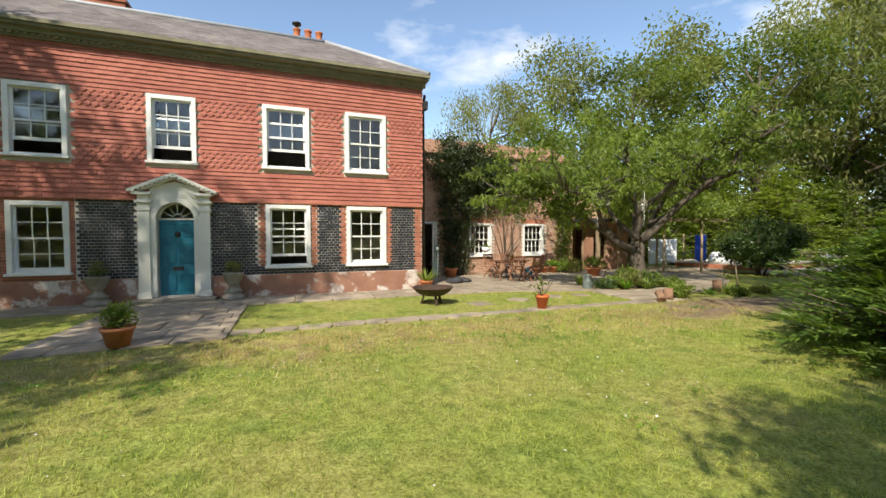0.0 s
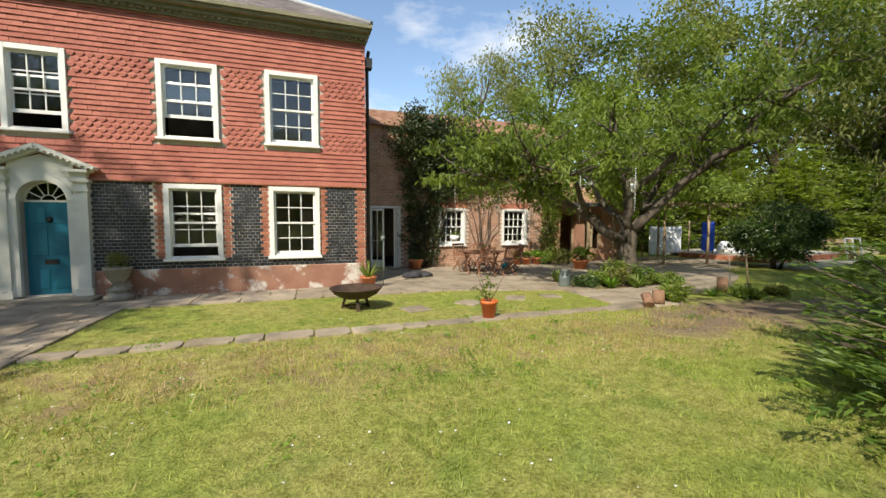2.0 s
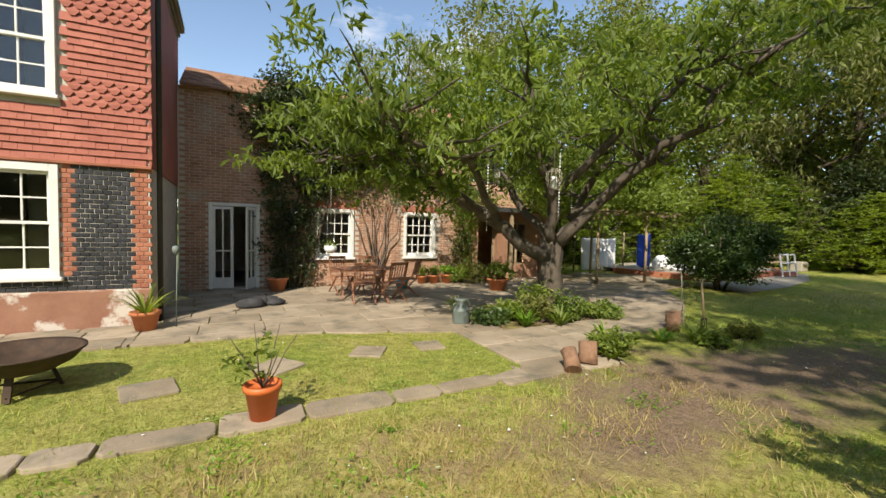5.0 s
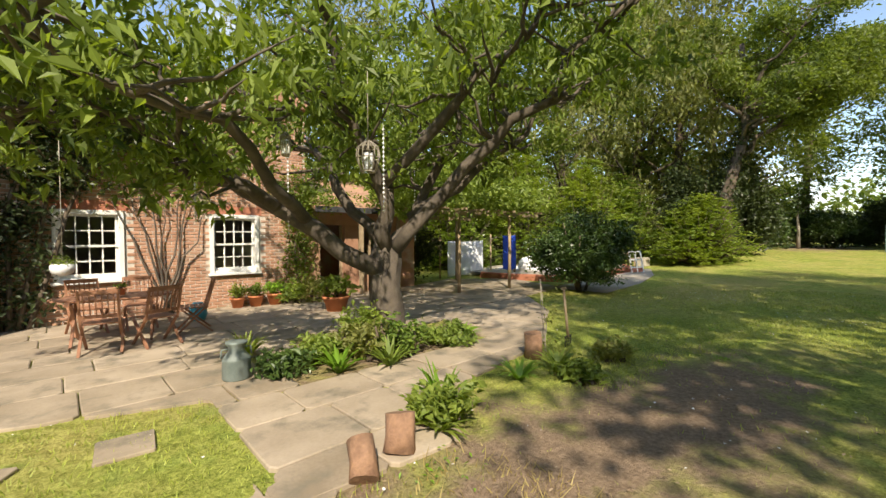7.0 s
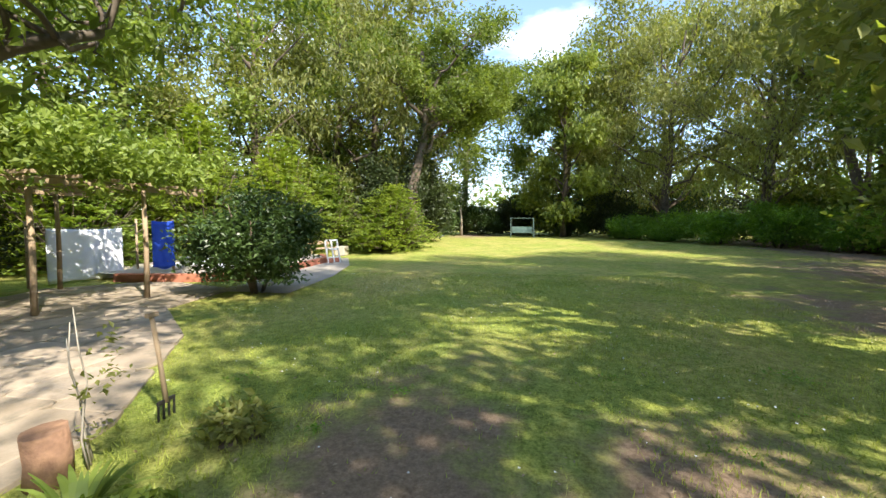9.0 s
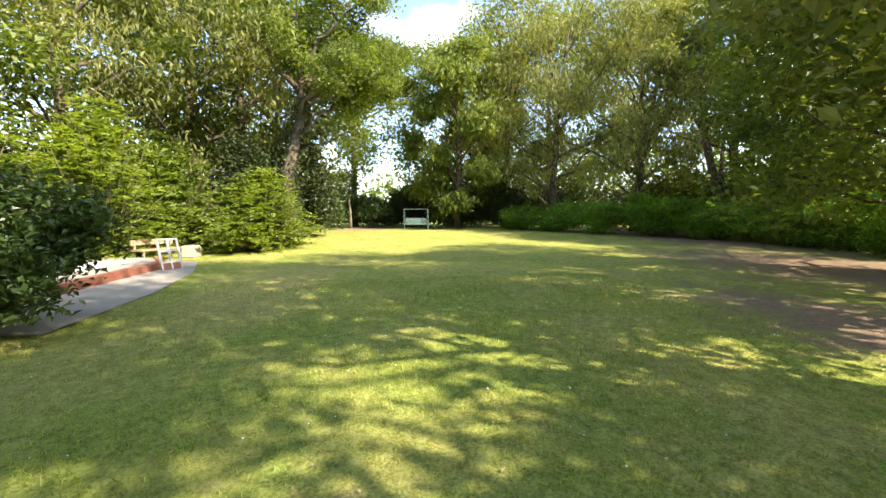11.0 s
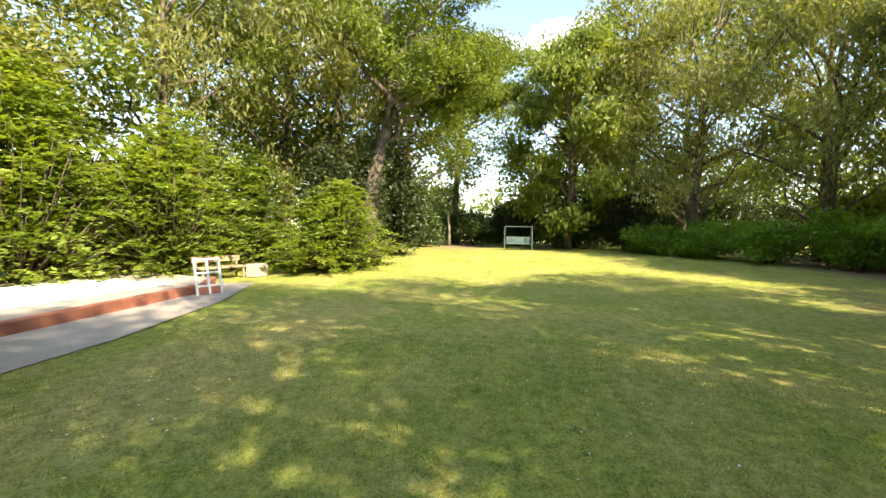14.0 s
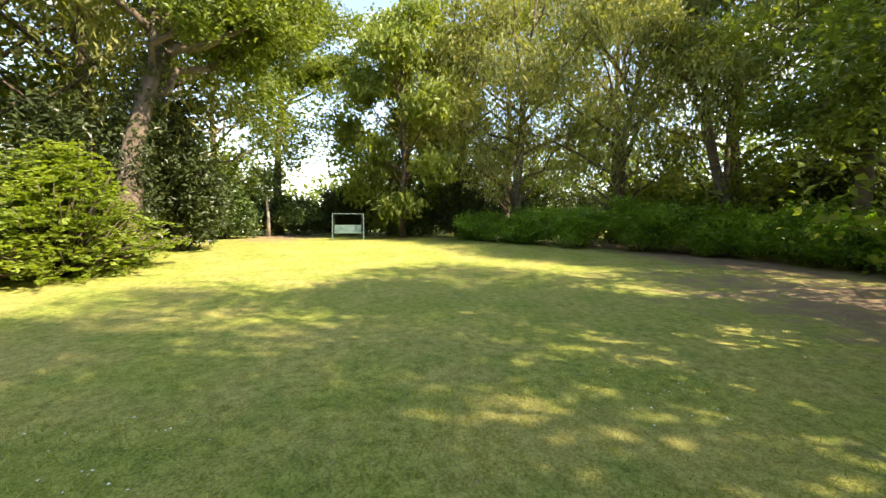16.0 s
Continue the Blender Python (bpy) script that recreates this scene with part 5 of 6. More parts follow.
HEDGE = [(25.5, -14.0, 2.6, 2.0, 2.9), (29.0, -14.6, 2.6, 2.0, 3.0), (32.6, -15.0, 2.8, 2.0, 3.1), (36.2, -13.8, 2.6, 2.1, 3.0), (38.9, -11.4, 2.3, 2.1, 3.0), (41.6, -9.2, 2.3, 2.0, 2.7), (44.2, -7.0, 2.2, 1.9, 2.5), (46.6, -4.8, 1.9, 1.7, 2.2)]
for i, (x, y, rx, ry, h) in enumerate(HEDGE):
    bush("laurel_hedge", x, y, rx, ry, h, L_LAUREL, 1100, 9, 0.19, 60 + i, "glossy green laurel hedge bordering the lawn", 0.2, group="laurel hedge")

# ---- woodland trees ----
KIND = [
    wood_tree("oak_tree", 14, 4.6, None, L_WOOD, 1500, 10, 0.27, 101, "tall leafy woodland oak tree", 0.36, 0.2),
    wood_tree("ash_tree", 15, 4.0, None, L_OLIVE, 1350, 10, 0.25, 102, "tall airy ash tree with pale leaves", 0.38, 0.3, 0.3, lean=0.05),
    wood_tree("lime_tree", 13, 4.4, None, L_LIME, 1400, 10, 0.26, 103, "tall light green broadleaf tree", 0.34, 0.24),
    wood_tree("willow_tree", 13.5, 4.2, None, L_OLIVE, 1500, 10, 0.28, 104, "tall drooping olive green willow tree", 0.4, 0.22, 1.2, lean=-0.12, narrow=0.3),
    wood_tree("chestnut_tree", 16.5, 4.3, None, L_CHEST, 1900, 10, 0.46, 105, "tall chestnut tree with large drooping leaves to the ground", 0.34, 0.1, 0.9, narrow=0.5),
]
PLACES = [
    # behind the house and the pool
    (0, 24.5, 24.0, 0, 1.05), (1, 29.0, 25.0, 50, 1.2), (0, 34.5, 21.5, 120, 1.25), (3, 39.5, 18.0, 200, 1.45), (1, 43.0, 16.5, 260, 1.5),
    (1, 19.5, 27.0, 40, 1.05), (3, 14.0, 28.0, 90, 0.95), (2, 17.5, 23.0, 10, 0.75), (1, 45.0, 23.0, 300, 1.5), (0, 49.0, 15.5, 70, 1.35),
    # far end of the lawn
    (4, 51.5, 0.0, 30, 1.05), (1, 55.0, -5.5, 220, 1.5), (0, 57.5, 15.0, 70, 1.35), (3, 48.5, -8.0, 10, 1.45), (0, 60.0, -12.0, 15, 1.7), (0, 60.0, -1.5, 80, 1.5),
    # behind the laurel hedge
    (3, 43.5, -13.0, 80, 1.4), (1, 48.0, -16.0, 330, 1.5), (3, 39.0, -17.5, 150, 1.35), (0, 33.0, -19.5, 60, 1.35), (1, 27.0, -20.0, 240, 1.3),
    # south and west of the walk: mostly unseen, placed for the shade they cast
    (1, 14.0, -0.6, 10, 1.1), (1, 18.5, -5.0, 200, 1.05), (0, 22.5, -9.5, 75, 1.0), (0, 10.6, -3.0, 135, 1.05), (0, 1.1, -4.6, 215, 0.54), (0, 17.5, -8.5, 10, 1.1), (0, -10.5, 4.4, 300, 1.0), (2, -13.0, 8.0, 20, 0.95),
]
used = set()
for k, x, y, rz, sc in PLACES:
    m = pose(x, y, rise(x) - 0.05, 0, 0, rz)
    if k not in used:
        used.add(k)
        KIND[k].matrix_basis = m @ Matrix.Diagonal((sc, sc, sc, 1))
    else:
        copy_thing(KIND[k], m).scale = (sc, sc, sc)


def bough_tree(name, x, y, trunk, boughs, leaf, clumps, size, seed, label, spread=0.3, droop=0.2):
    """A tree of drawn character: a crooked trunk through its points, boughs (from, to, radius) and leaf clouds at their ends."""
    rnd = random.Random(seed)
    top = base(name, x, y, -0.04, label=label, category="tree", group="edge trees")
    s = Shape()
    pts, r0 = trunk
    s.tube(pts, [r0 * (1.35 - 1.0 * min(1, i / (len(pts) - 1))) for i in range(len(pts))], 10, 0.12, rnd)
    blobs = []
    for a, b, r in boughs:
        path = limb_path(a, b, rnd, 0.3, 7)
        s.tube(path, [r * (1 - 0.12 * i) for i in range(8)], 7, 0.1, rnd)
        for k in (4, 5, 6, 7):
            for _ in range(2):
                o = path[k]
                e = o + Vector((rnd.uniform(-1.6, 1.6), rnd.uniform(-1.6, 1.6), rnd.uniform(-0.5, 1.1)))
                s.tube(limb_path(o, e, rnd, 0.15, 3), [0.05, 0.04, 0.025, 0.01], 5)
                blobs.append((e.x, e.y, e.z, rnd.uniform(0.7, 1.2), rnd.uniform(0.7, 1.2), rnd.uniform(0.4, 0.7)))
    s.done("trunk", M_BARKDARK, top)
    foliage("crown", blobs, clumps, 10, spread, size, leaf, top, seed, 0.35, droop, 0.5, 0.2)
    return top


# great ivy-footed tree whose boughs reach over the gap to the sky
great = bough_tree("great_oak", 36.8, 11.9, ([(0, 0, 0), (0.05, 0, 2.0), (0.2, -0.1, 4.0), (0.5, -0.5, 6.2), (0.7, -0.9, 7.6), (0.8, -0.8, 10.0), (0.9, -0.6, 13.0)], 0.36),
           [((0.5, -0.5, 6.2), (4.2, -3.4, 10.0), 0.2), ((0.7, -0.9, 7.6), (3.6, -5.6, 11.4), 0.2), ((0.8, -0.8, 9.0), (6.0, -3.6, 13.4), 0.17), ((0.8, -0.8, 9.0), (6.5, -6.5, 13.0), 0.15), ((0.8, -0.8, 8.0), (5.5, -1.0, 10.5), 0.14), ((0.9, -0.6, 11.5), (3.0, -4.5, 15.5), 0.13), ((0.8, -0.8, 8.6), (7.6, -5.0, 11.2), 0.15), ((0.8, -0.8, 9.6), (8.6, -6.6, 13.2), 0.14), ((0.8, -0.8, 8.8), (5.0, -5.6, 12.4), 0.13), ((0.8, -0.8, 8.6), (-2.0, 1.8, 11.5), 0.17), ((0.8, -0.8, 9.5), (0.2, -3.8, 13.5), 0.15), ((0.9, -0.7, 11.0), (1.6, 2.2, 14.0), 0.14), ((0.6, -0.6, 6.8), (-1.2, -2.8, 10.5), 0.14)],
           L_WOOD, 3600, 0.24, 401, "great oak with dark crooked trunk and reaching boughs")
foliage("ivy_cladding", [(0, 0, 1.2, 0.7, 0.7, 1.3), (0.15, -0.05, 3.4, 0.65, 0.65, 1.4), (0.45, -0.4, 5.6, 0.6, 0.6, 1.2), (0.7, -0.8, 7.4, 0.5, 0.5, 0.9), (0.8, -0.8, 9.2, 0.42, 0.42, 1.1)], 620, 9, 0.13, 0.16, L_IVY, great, 411, 0.2)
bough_tree("tall_ash", 60.0, 10.4, ([(0, 0, 0), (0.1, 0, 4.0), (-0.1, -0.1, 8.0), (0.1, -0.4, 12.0), (0, -0.6, 16.0), (0.1, -0.6, 20.0)], 0.3),
           [((0, -0.4, 11.0), (-1.5, -3.8, 15.0), 0.16), ((0, -0.4, 12.0), (1.5, -5.6, 16.5), 0.15), ((0, -0.5, 13.0), (-1.0, 2.8, 16.5), 0.14), ((0, -0.5, 14.0), (0.5, -2.4, 18.5), 0.14), ((0, -0.6, 15.0), (0.5, -4.8, 19.5), 0.13), ((0, -0.6, 16.0), (0.4, 1.2, 20.5), 0.12), ((0, -0.4, 11.5), (0.5, -7.0, 15.5), 0.13)],
           L_WOOD, 2000, 0.32, 405, "tall high-crowned ash behind the opening in the wood", 0.45)
# leaning tree with forked trunk behind the hedge
bough_tree("leaning_tree", 37.0, -15.4, ([(0, 0, 0), (0.2, 0.3, 2.0), (0.5, 1.0, 4.5), (0.7, 1.5, 7.0), (0.8, 1.7, 9.5), (1.0, 1.9, 12.5)], 0.26),
           [((0.3, 0.5, 3.0), (1.0, -0.4, 12.0), 0.16), ((0.7, 1.4, 6.6), (0.5, 4.2, 11.0), 0.12), ((0.8, 1.6, 8.5), (2.6, 0.2, 12.8), 0.11), ((0.8, 1.7, 9.5), (0.8, 3.6, 13.6), 0.1)],
           L_OLIVE, 1200, 0.24, 402, "leaning bare-stemmed tree forking above the laurels", droop=0.8)
bough_tree("dark_maple", 31.4, -15.2, ([(0, 0, 0), (0.1, 0.2, 2.5), (0.0, 0.3, 5.0), (0.2, 0.2, 8.0), (0.2, 0.0, 11.0)], 0.24),
           [((0, 0.3, 4.2), (2.2, 1.6, 6.2), 0.12), ((0, 0.3, 5.0), (-1.5, 2.4, 7.5), 0.13), ((0.1, 0.3, 6.5), (1.8, 1.8, 10.0), 0.12), ((0.2, 0.2, 8.0), (-1.0, 1.4, 11.5), 0.1), ((0.2, 0.1, 9.0), (1.2, -1.0, 12.0), 0.1), ((0, 0.3, 4.0), (0.4, 2.6, 5.6), 0.1)],
           L_WOOD, 1500, 0.22, 403, "dark dense maple overhanging the lawn's border")
pale = base("birch_stem", 54.5, 10.3, -0.03, label="thin pale birch stem at the opening in the wood", category="tree")
Shape().tube([(0, 0, 0), (0.05, 0.0, 1.5), (-0.05, 0.1, 3.2), (0.1, 0.0, 5.0)], [0.17, 0.12, 0.09, 0.04], 9).done("trunk", M_URN, pale)
foliage("crown", [(0.1, 0, 4.6, 1.2, 1.2, 1.0), (-0.3, 0.4, 3.6, 1.1, 1.0, 0.5)], 160, 9, 0.3, 0.24, L_DARK, pale, 404)

# understorey that closes the wood behind the lawn, and the distant wood
# the last seven stand unseen to south and west, added to block skylight
UNDER = [(62, -22, 4, 4, 6.0), (64, -15, 3, 5, 7.0), (66, -6, 3, 5, 6.0), (66, 6, 3, 5, 3.6), (68, 16, 3, 5, 6.5), (44, -17, 4, 3, 5.5), (36, -20, 4, 3, 5.5), (60, 22, 5, 3, 5.5), (52, 20, 4, 3, 6.0), (50, -25, 5, 3, 5.5), (40, -24, 5, 3, 5.0), (30, -20, 5, 3, 5.0), (36, 24, 5, 3, 6.0), (26, 28, 5, 3, 5.5), (14, 30, 6, 3, 5.5), (-16, -14, 6, 4, 10), (-6, -17, 6, 4, 11), (4, -18, 6, 4, 10), (13, -18, 6, 4, 11), (-22, -4, 4, 6, 10), (-24, 8, 4, 6, 10), (20, -20, 5, 4, 9)]
for i, (x, y, rx, ry, h) in enumerate(UNDER):
    bush("understorey", x, y, rx, ry, h, (L_IVY, L_DARK, L_WOOD)[i % 3], 1000, 8, 0.40, 300 + i, "dense dark understorey at the edge of the wood, partly unseen to block skylight", 0.4, group="understorey", stems=4)
# full ring; the unseen side is added to darken the window reflections
far = []
for i in range(92):
    a = radians(-75 + i * 3.9)
    d = 86 + 8 * math.sin(i * 1.7)
    tall = 0.0 if abs(a - radians(4)) < radians(9) else 1.0
    far.append((20 + d * math.cos(a), 4 + d * math.sin(a), 4.5 + 4.0 * tall + 1.5 * math.sin(i * 2.3), 6.5, 6.5, 6.5 + 3.5 * tall))
rsf = np.random.RandomState(9)
pf = crown_points(far, 8500, 8, 0.9, rsf, 0.4)
pf = pf[pf[:, 2] > 0]
vf, qf = leaves(pf, 1.2, rsf, 0.3)
tagged(new("backdrop_wood", mesh_np("backdrop_wood", vf, qf, L_WOOD)), "distant broadleaf wood closing the horizon", "wood", kind="structure")

# ---- pots and planters ----
def potted(name, x, y, r, h, mat, leaf, n, size, plant_h, seed, label, strap=False, spread=1.0, z=0.02, group=""):
    p = base(name, x, y, z, label=label, category="plant pot", group=group)
    Shape().lathe([(r * 0.68, 0), (r * 0.95, h * 0.82), (r * 1.06, h * 0.83), (r * 1.08, h), (r * 0.95, h), (r * 0.9, h * 0.88), (0.01, h * 0.86)], 22).done("pot", mat, p)
    rnd = random.Random(seed)
    if strap:
        arching(p, rnd, n, plant_h, 0.03, r * spread, h * 0.85, leaf)
    else:
        s = Shape()
        for i in range(6):
            a = i * 1.05 + rnd.random()
            s.tube(limb_path((0, 0, h * 0.84), (r * spread * math.cos(a), r * spread * math.sin(a), h + plant_h * rnd.uniform(0.5, 0.95)), rnd, 0.03, 3), [0.008, 0.007, 0.005, 0.003], 5)
        s.done("stems", M_BARKDARK, p)
        foliage("leaves", [(0, 0, h + plant_h * 0.5, r * spread, r * spread, plant_h * 0.5)], n, 6, 0.04, size, leaf, p, seed, 0.3, 0.0, 0.5, 0.1)
    return p


def arching(parent, rnd, n, length, width, reach, z0, leaf, name="leaves"):
    """Strap leaves that rise from the middle and arch over."""
    v, q = [], []
    for i in range(n):
        a = rnd.uniform(0, 6.283)
        ln = length * rnd.uniform(0.6, 1.1)
        out = rnd.uniform(0.35, 1.0) * reach + 0.02
        sx, sy = -math.sin(a) * width / 2, math.cos(a) * width / 2
        b = len(v)
        for k in range(5):
            t = k / 4
            rr_ = out * (0.1 + 1.6 * t)
            zz = z0 + ln * (1.25 * t - 0.75 * t * t * (out / reach))
            w = 1 - 0.85 * t * t
            v += [(rr_ * math.cos(a) + sx * w, rr_ * math.sin(a) + sy * w, zz), (rr_ * math.cos(a) - sx * w, rr_ * math.sin(a) - sy * w, zz)]
        q += [(b + 2 * k, b + 2 * k + 1, b + 2 * k + 3, b + 2 * k + 2) for k in range(4)]
    ob = new(name, mesh_np(name, v, q, leaf))
    ob.parent = parent
    return ob


potted("rosemary_pot", -2.4, 7.55, 0.21, 0.30, M_TERRA, L_FEATHER, 150, 0.06, 0.34, 1, "terracotta pot with a clipped rosemary on the path")
potted("sapling_pot", 5.5, 8.0, 0.15, 0.31, M_ORANGE, L_TREE, 11, 0.09, 0.50, 2, "orange plastic pot with a thin leafy sapling", spread=1.9)
potted("agapanthus_pot", 4.05, 12.05, 0.20, 0.30, M_TERRA, L_LIME, 46, 0.1, 0.55, 3, "terracotta pot of strappy agapanthus leaves", True, 1.9)
potted("geranium_pot", 11.0, 15.85, 0.17, 0.26, M_TERRA, L_TREE, 50, 0.09, 0.28, 5, "terracotta pot of bushy geraniums by the wall", group="wall pots", spread=1.5)
potted("geranium_pot", 11.45, 15.8, 0.19, 0.28, M_TERRA, L_LAUREL, 50, 0.09, 0.30, 6, "terracotta pot of bushy geraniums by the wall", group="wall pots", spread=1.5)
potted("geranium_pot", 10.6, 15.9, 0.16, 0.24, M_TERRA, L_LIME, 50, 0.09, 0.32, 7, "terracotta pot of bushy geraniums by the wall", group="wall pots", spread=1.5)
potted("large_planter", 12.1, 13.9, 0.30, 0.34, M_TERRA, L_TREE, 90, 0.13, 0.42, 8, "wide planter with leafy perennials near the doorway", spread=1.3)
potted("trough_pot", 6.35, 15.7, 0.26, 0.36, M_TERRA, L_DARK, 20, 0.08, 0.12, 9, "dull terracotta pot standing by the shaded wall")
tagged(Shape().lathe([(0.13, 0), (0.17, 0.12), (0.16, 0.26), (0.10, 0.34), (0.08, 0.36)], 18, (9.55, 14.9, 0.02)).done("turquoise_jar", M_TURQ), "squat turquoise glazed jar on the terrace", "jar")
# milk churn
ch = base("milk_churn", 9.0, 10.6, 0.02, label="weathered grey-green metal churn on the flagstones", category="churn")
Shape().lathe([(0.15, 0), (0.16, 0.02), (0.155, 0.22), (0.16, 0.235), (0.15, 0.25), (0.09, 0.33), (0.085, 0.38), (0.12, 0.42), (0.12, 0.44), (0.07, 0.44)], 22).done("body", M_GREYGREEN, ch)
for sg in (-1, 1):
    Shape().tube([(sg * 0.09, 0, 0.36), (sg * 0.16, 0, 0.36), (sg * 0.17, 0, 0.26)], [0.01] * 3, 6).done("handle", M_GREYGREEN, ch)


def stone_urn(x, y, seed):
    u = base("stone_urn", x, y, 0.02, label="lichened stone urn planted with lavender beside the door", category="urn", group="door urns")
    Shape().lathe([(0.27, 0), (0.27, 0.10), (0.22, 0.12), (0.2, 0.2), (0.24, 0.22), (0.16, 0.26), (0.10, 0.34), (0.13, 0.40), (0.21, 0.52), (0.245, 0.66), (0.26, 0.67), (0.26, 0.71), (0.22, 0.71), (0.2, 0.66)], 24).done("urn", M_URN, u)
    foliage("leaves", [(0, 0, 0.86, 0.20, 0.20, 0.2)], 160, 6, 0.03, 0.06, L_OLIVE, u, seed, 0.8, 0, 0.25, 0.1)


stone_urn(-4.25, 12.15, 3)
stone_urn(-1.32, 12.15, 4)

# ---- fire pit ----
fp = base("fire_pit", 3.4, 9.62, 0, label="rusted iron fire bowl on a low stand on the grass", category="fire pit")
Shape().lathe([(0.12, 0.20), (0.28, 0.23), (0.42, 0.31), (0.49, 0.40), (0.51, 0.41), (0.51, 0.43), (0.47, 0.41), (0.40, 0.33), (0.26, 0.26), (0.02, 0.235)], 32).done("bowl", M_RUST, fp)
for i in range(3):
    a = i * 2.094 + 0.5
    Shape().bar((0.22 * math.cos(a), 0.22 * math.sin(a), 0.24), (0.30 * math.cos(a), 0.30 * math.sin(a), 0.0), 0.06, 0.03).done("leg", M_RUST, fp)
Shape().tube([(0.3 * math.cos(2.094 * i + 0.5), 0.3 * math.sin(2.094 * i + 0.5), 0.05) for i in range(4)], [0.012] * 4, 6).done("brace", M_RUST, fp)
# covered bundle near the french doors
s = Shape()
rnd = random.Random(14)
for i in range(7):
    s.lathe([(0.05, 0), (0.2, 0.02), (0.22, 0.07), (0.12, 0.13 + 0.03 * (i % 3)), (0.02, 0.15)], 10, (rnd.uniform(-0.45, 0.45), rnd.uniform(-0.2, 0.2), 0.0))
ob = s.done("folded_tarpaulin", M_DARKCLOTH)
ob.matrix_world = pose(5.9, 13.6, 0.02)
tagged(ob, "crumpled dark tarpaulin lying on the terrace", "tarpaulin")

# ---- garden table and folding chairs ----
tb = base("garden_table", 8.15, 14.0, 0.02, -10, "oval hardwood slatted garden table on the terrace", "table")
s = Shape()
for i in range(9):
    y = -0.40 + i * 0.1
    half = 0.80 * math.sqrt(max(0.05, 1 - (y / 0.5) ** 2))
    s.box(-half, y - 0.045, 0.70, half, y + 0.045, 0.725)
s.done("tabletop", M_TEAK, tb, 0.004)
Shape().box(-0.55, -0.38, 0.64, -0.49, 0.38, 0.698).box(0.49, -0.38, 0.64, 0.55, 0.38, 0.698).box(-0.49, -0.03, 0.64, 0.49, 0.03, 0.698).done("rails", M_TEAK, tb)
for x in (-0.5, 0.5):
    for sg in (-1, 1):
        Shape().bar((x, sg * 0.34, 0), (x, -sg * 0.24, 0.66), 0.05, 0.035, (1, 0, 0)).done("leg", M_TEAK, tb)


def folding_chair(x, y, rz):
    c = base("folding_chair", x, y, 0.02, rz, "folding hardwood slatted garden chair at the table", "chair", "chairs round the table")
    s = Shape()
    for i in range(6):
        s.box(-0.22, -0.20 + i * 0.073, 0.43, 0.22, -0.14 + i * 0.073, 0.45)
    s.done("seat", M_TEAK, c, 0.003)
    b = Shape()
    for sg in (-0.22, 0.22):
        b.bar((sg, 0.18, 0.40), (sg, 0.33, 0.93), 0.035, 0.03, (1, 0, 0))
    b.bar((-0.23, 0.325, 0.90), (0.23, 0.325, 0.90), 0.025, 0.07)
    b.bar((-0.21, 0.225, 0.55), (0.21, 0.225, 0.55), 0.02, 0.05)
    for i in range(6):
        xx = -0.17 + i * 0.068
        b.bar((xx, 0.23, 0.55), (xx, 0.322, 0.88), 0.03, 0.012, (1, 0, 0))
    b.done("backrest", M_TEAK, c)
    for sg in (-0.24, 0.24):
        Shape().bar((sg, 0.28, 0.0), (sg, -0.20, 0.44), 0.03, 0.035, (1, 0, 0)).done("leg", M_TEAK, c)
        Shape().bar((sg * 0.92, -0.26, 0.0), (sg * 0.92, 0.20, 0.46), 0.03, 0.035, (1, 0, 0)).done("leg", M_TEAK, c)
    return c


first_chair = folding_chair(7.95, 13.25, 170)
for x, y, rz in ((8.60, 13.20, 195), (9.25, 13.85, 260), (8.6, 14.85, 0), (7.85, 14.9, 10)):
    copy_thing(first_chair, pose(x, y, 0.02, 0, 0, rz))
potted("table_pot", 8.25, 14.05, 0.07, 0.11, M_TERRA, L_LIME, 10, 0.05, 0.08, 15, "small terracotta pot standing on the garden table", z=0.745)

# ---- hanging things in the tree ----
def cage(x, y, z, r, h, drop, label):
    c = base("hanging_lantern", x, y, z, label=label, category="lantern", group="hanging lanterns")
    s = Shape()
    for i in range(12):
        a = i * math.pi / 6
        s.tube([(0.25 * r * math.cos(a), 0.25 * r * math.sin(a), h), (r * 0.9 * math.cos(a), r * 0.9 * math.sin(a), h * 0.8), (r * math.cos(a), r * math.sin(a), h * 0.45), (r * 0.6 * math.cos(a), r * 0.6 * math.sin(a), 0)], [0.006] * 4, 5)
    for k, zz in ((0.9, 0.8), (1.0, 0.45), (0.6, 0.0)):
        s.tube([(k * r * math.cos(j * 0.5236), k * r * math.sin(j * 0.5236), zz * h) for j in range(13)], [0.007] * 13, 5)
    s.tube([(0, 0, h * 0.98), (0, 0, h + drop)], [0.005, 0.005], 5)
    s.done("wire_cage", M_WICKER, c)
    Shape().lathe([(0.05, 0.02), (0.055, 0.03), (0.055, h * 0.6), (0.05, h * 0.62)], 12).done("candle", M_SHEET, c)


cage(10.2, 9.6, 2.45, 0.14, 0.36, 0.9, "oval wire lantern cage hung from a bough")
cage(8.6, 11.6, 2.75, 0.22, 0.42, 0.5, "oval wire lantern cage hung from a bough")
cage(9.5, 10.3, 2.65, 0.06, 0.28, 0.6, "slim wire lantern cage hung from a bough")


def beads(x, y, ztop, zbot):
    b = base("bead_string", x, y, zbot, label="string of pale shell beads hanging from a branch", category="wind chime", group="bead strings")
    s = Shape()
    h = ztop - zbot
    s.tube([(0, 0, 0), (0, 0, h)], [0.003, 0.003], 4)
    k = 0.03
    while k < h * 0.8:
        s.lathe([(0.003, -0.02), (0.018, 0), (0.003, 0.02)], 7, (0, 0, k))
        k += 0.06
    s.done("beads", M_SHEET, b)


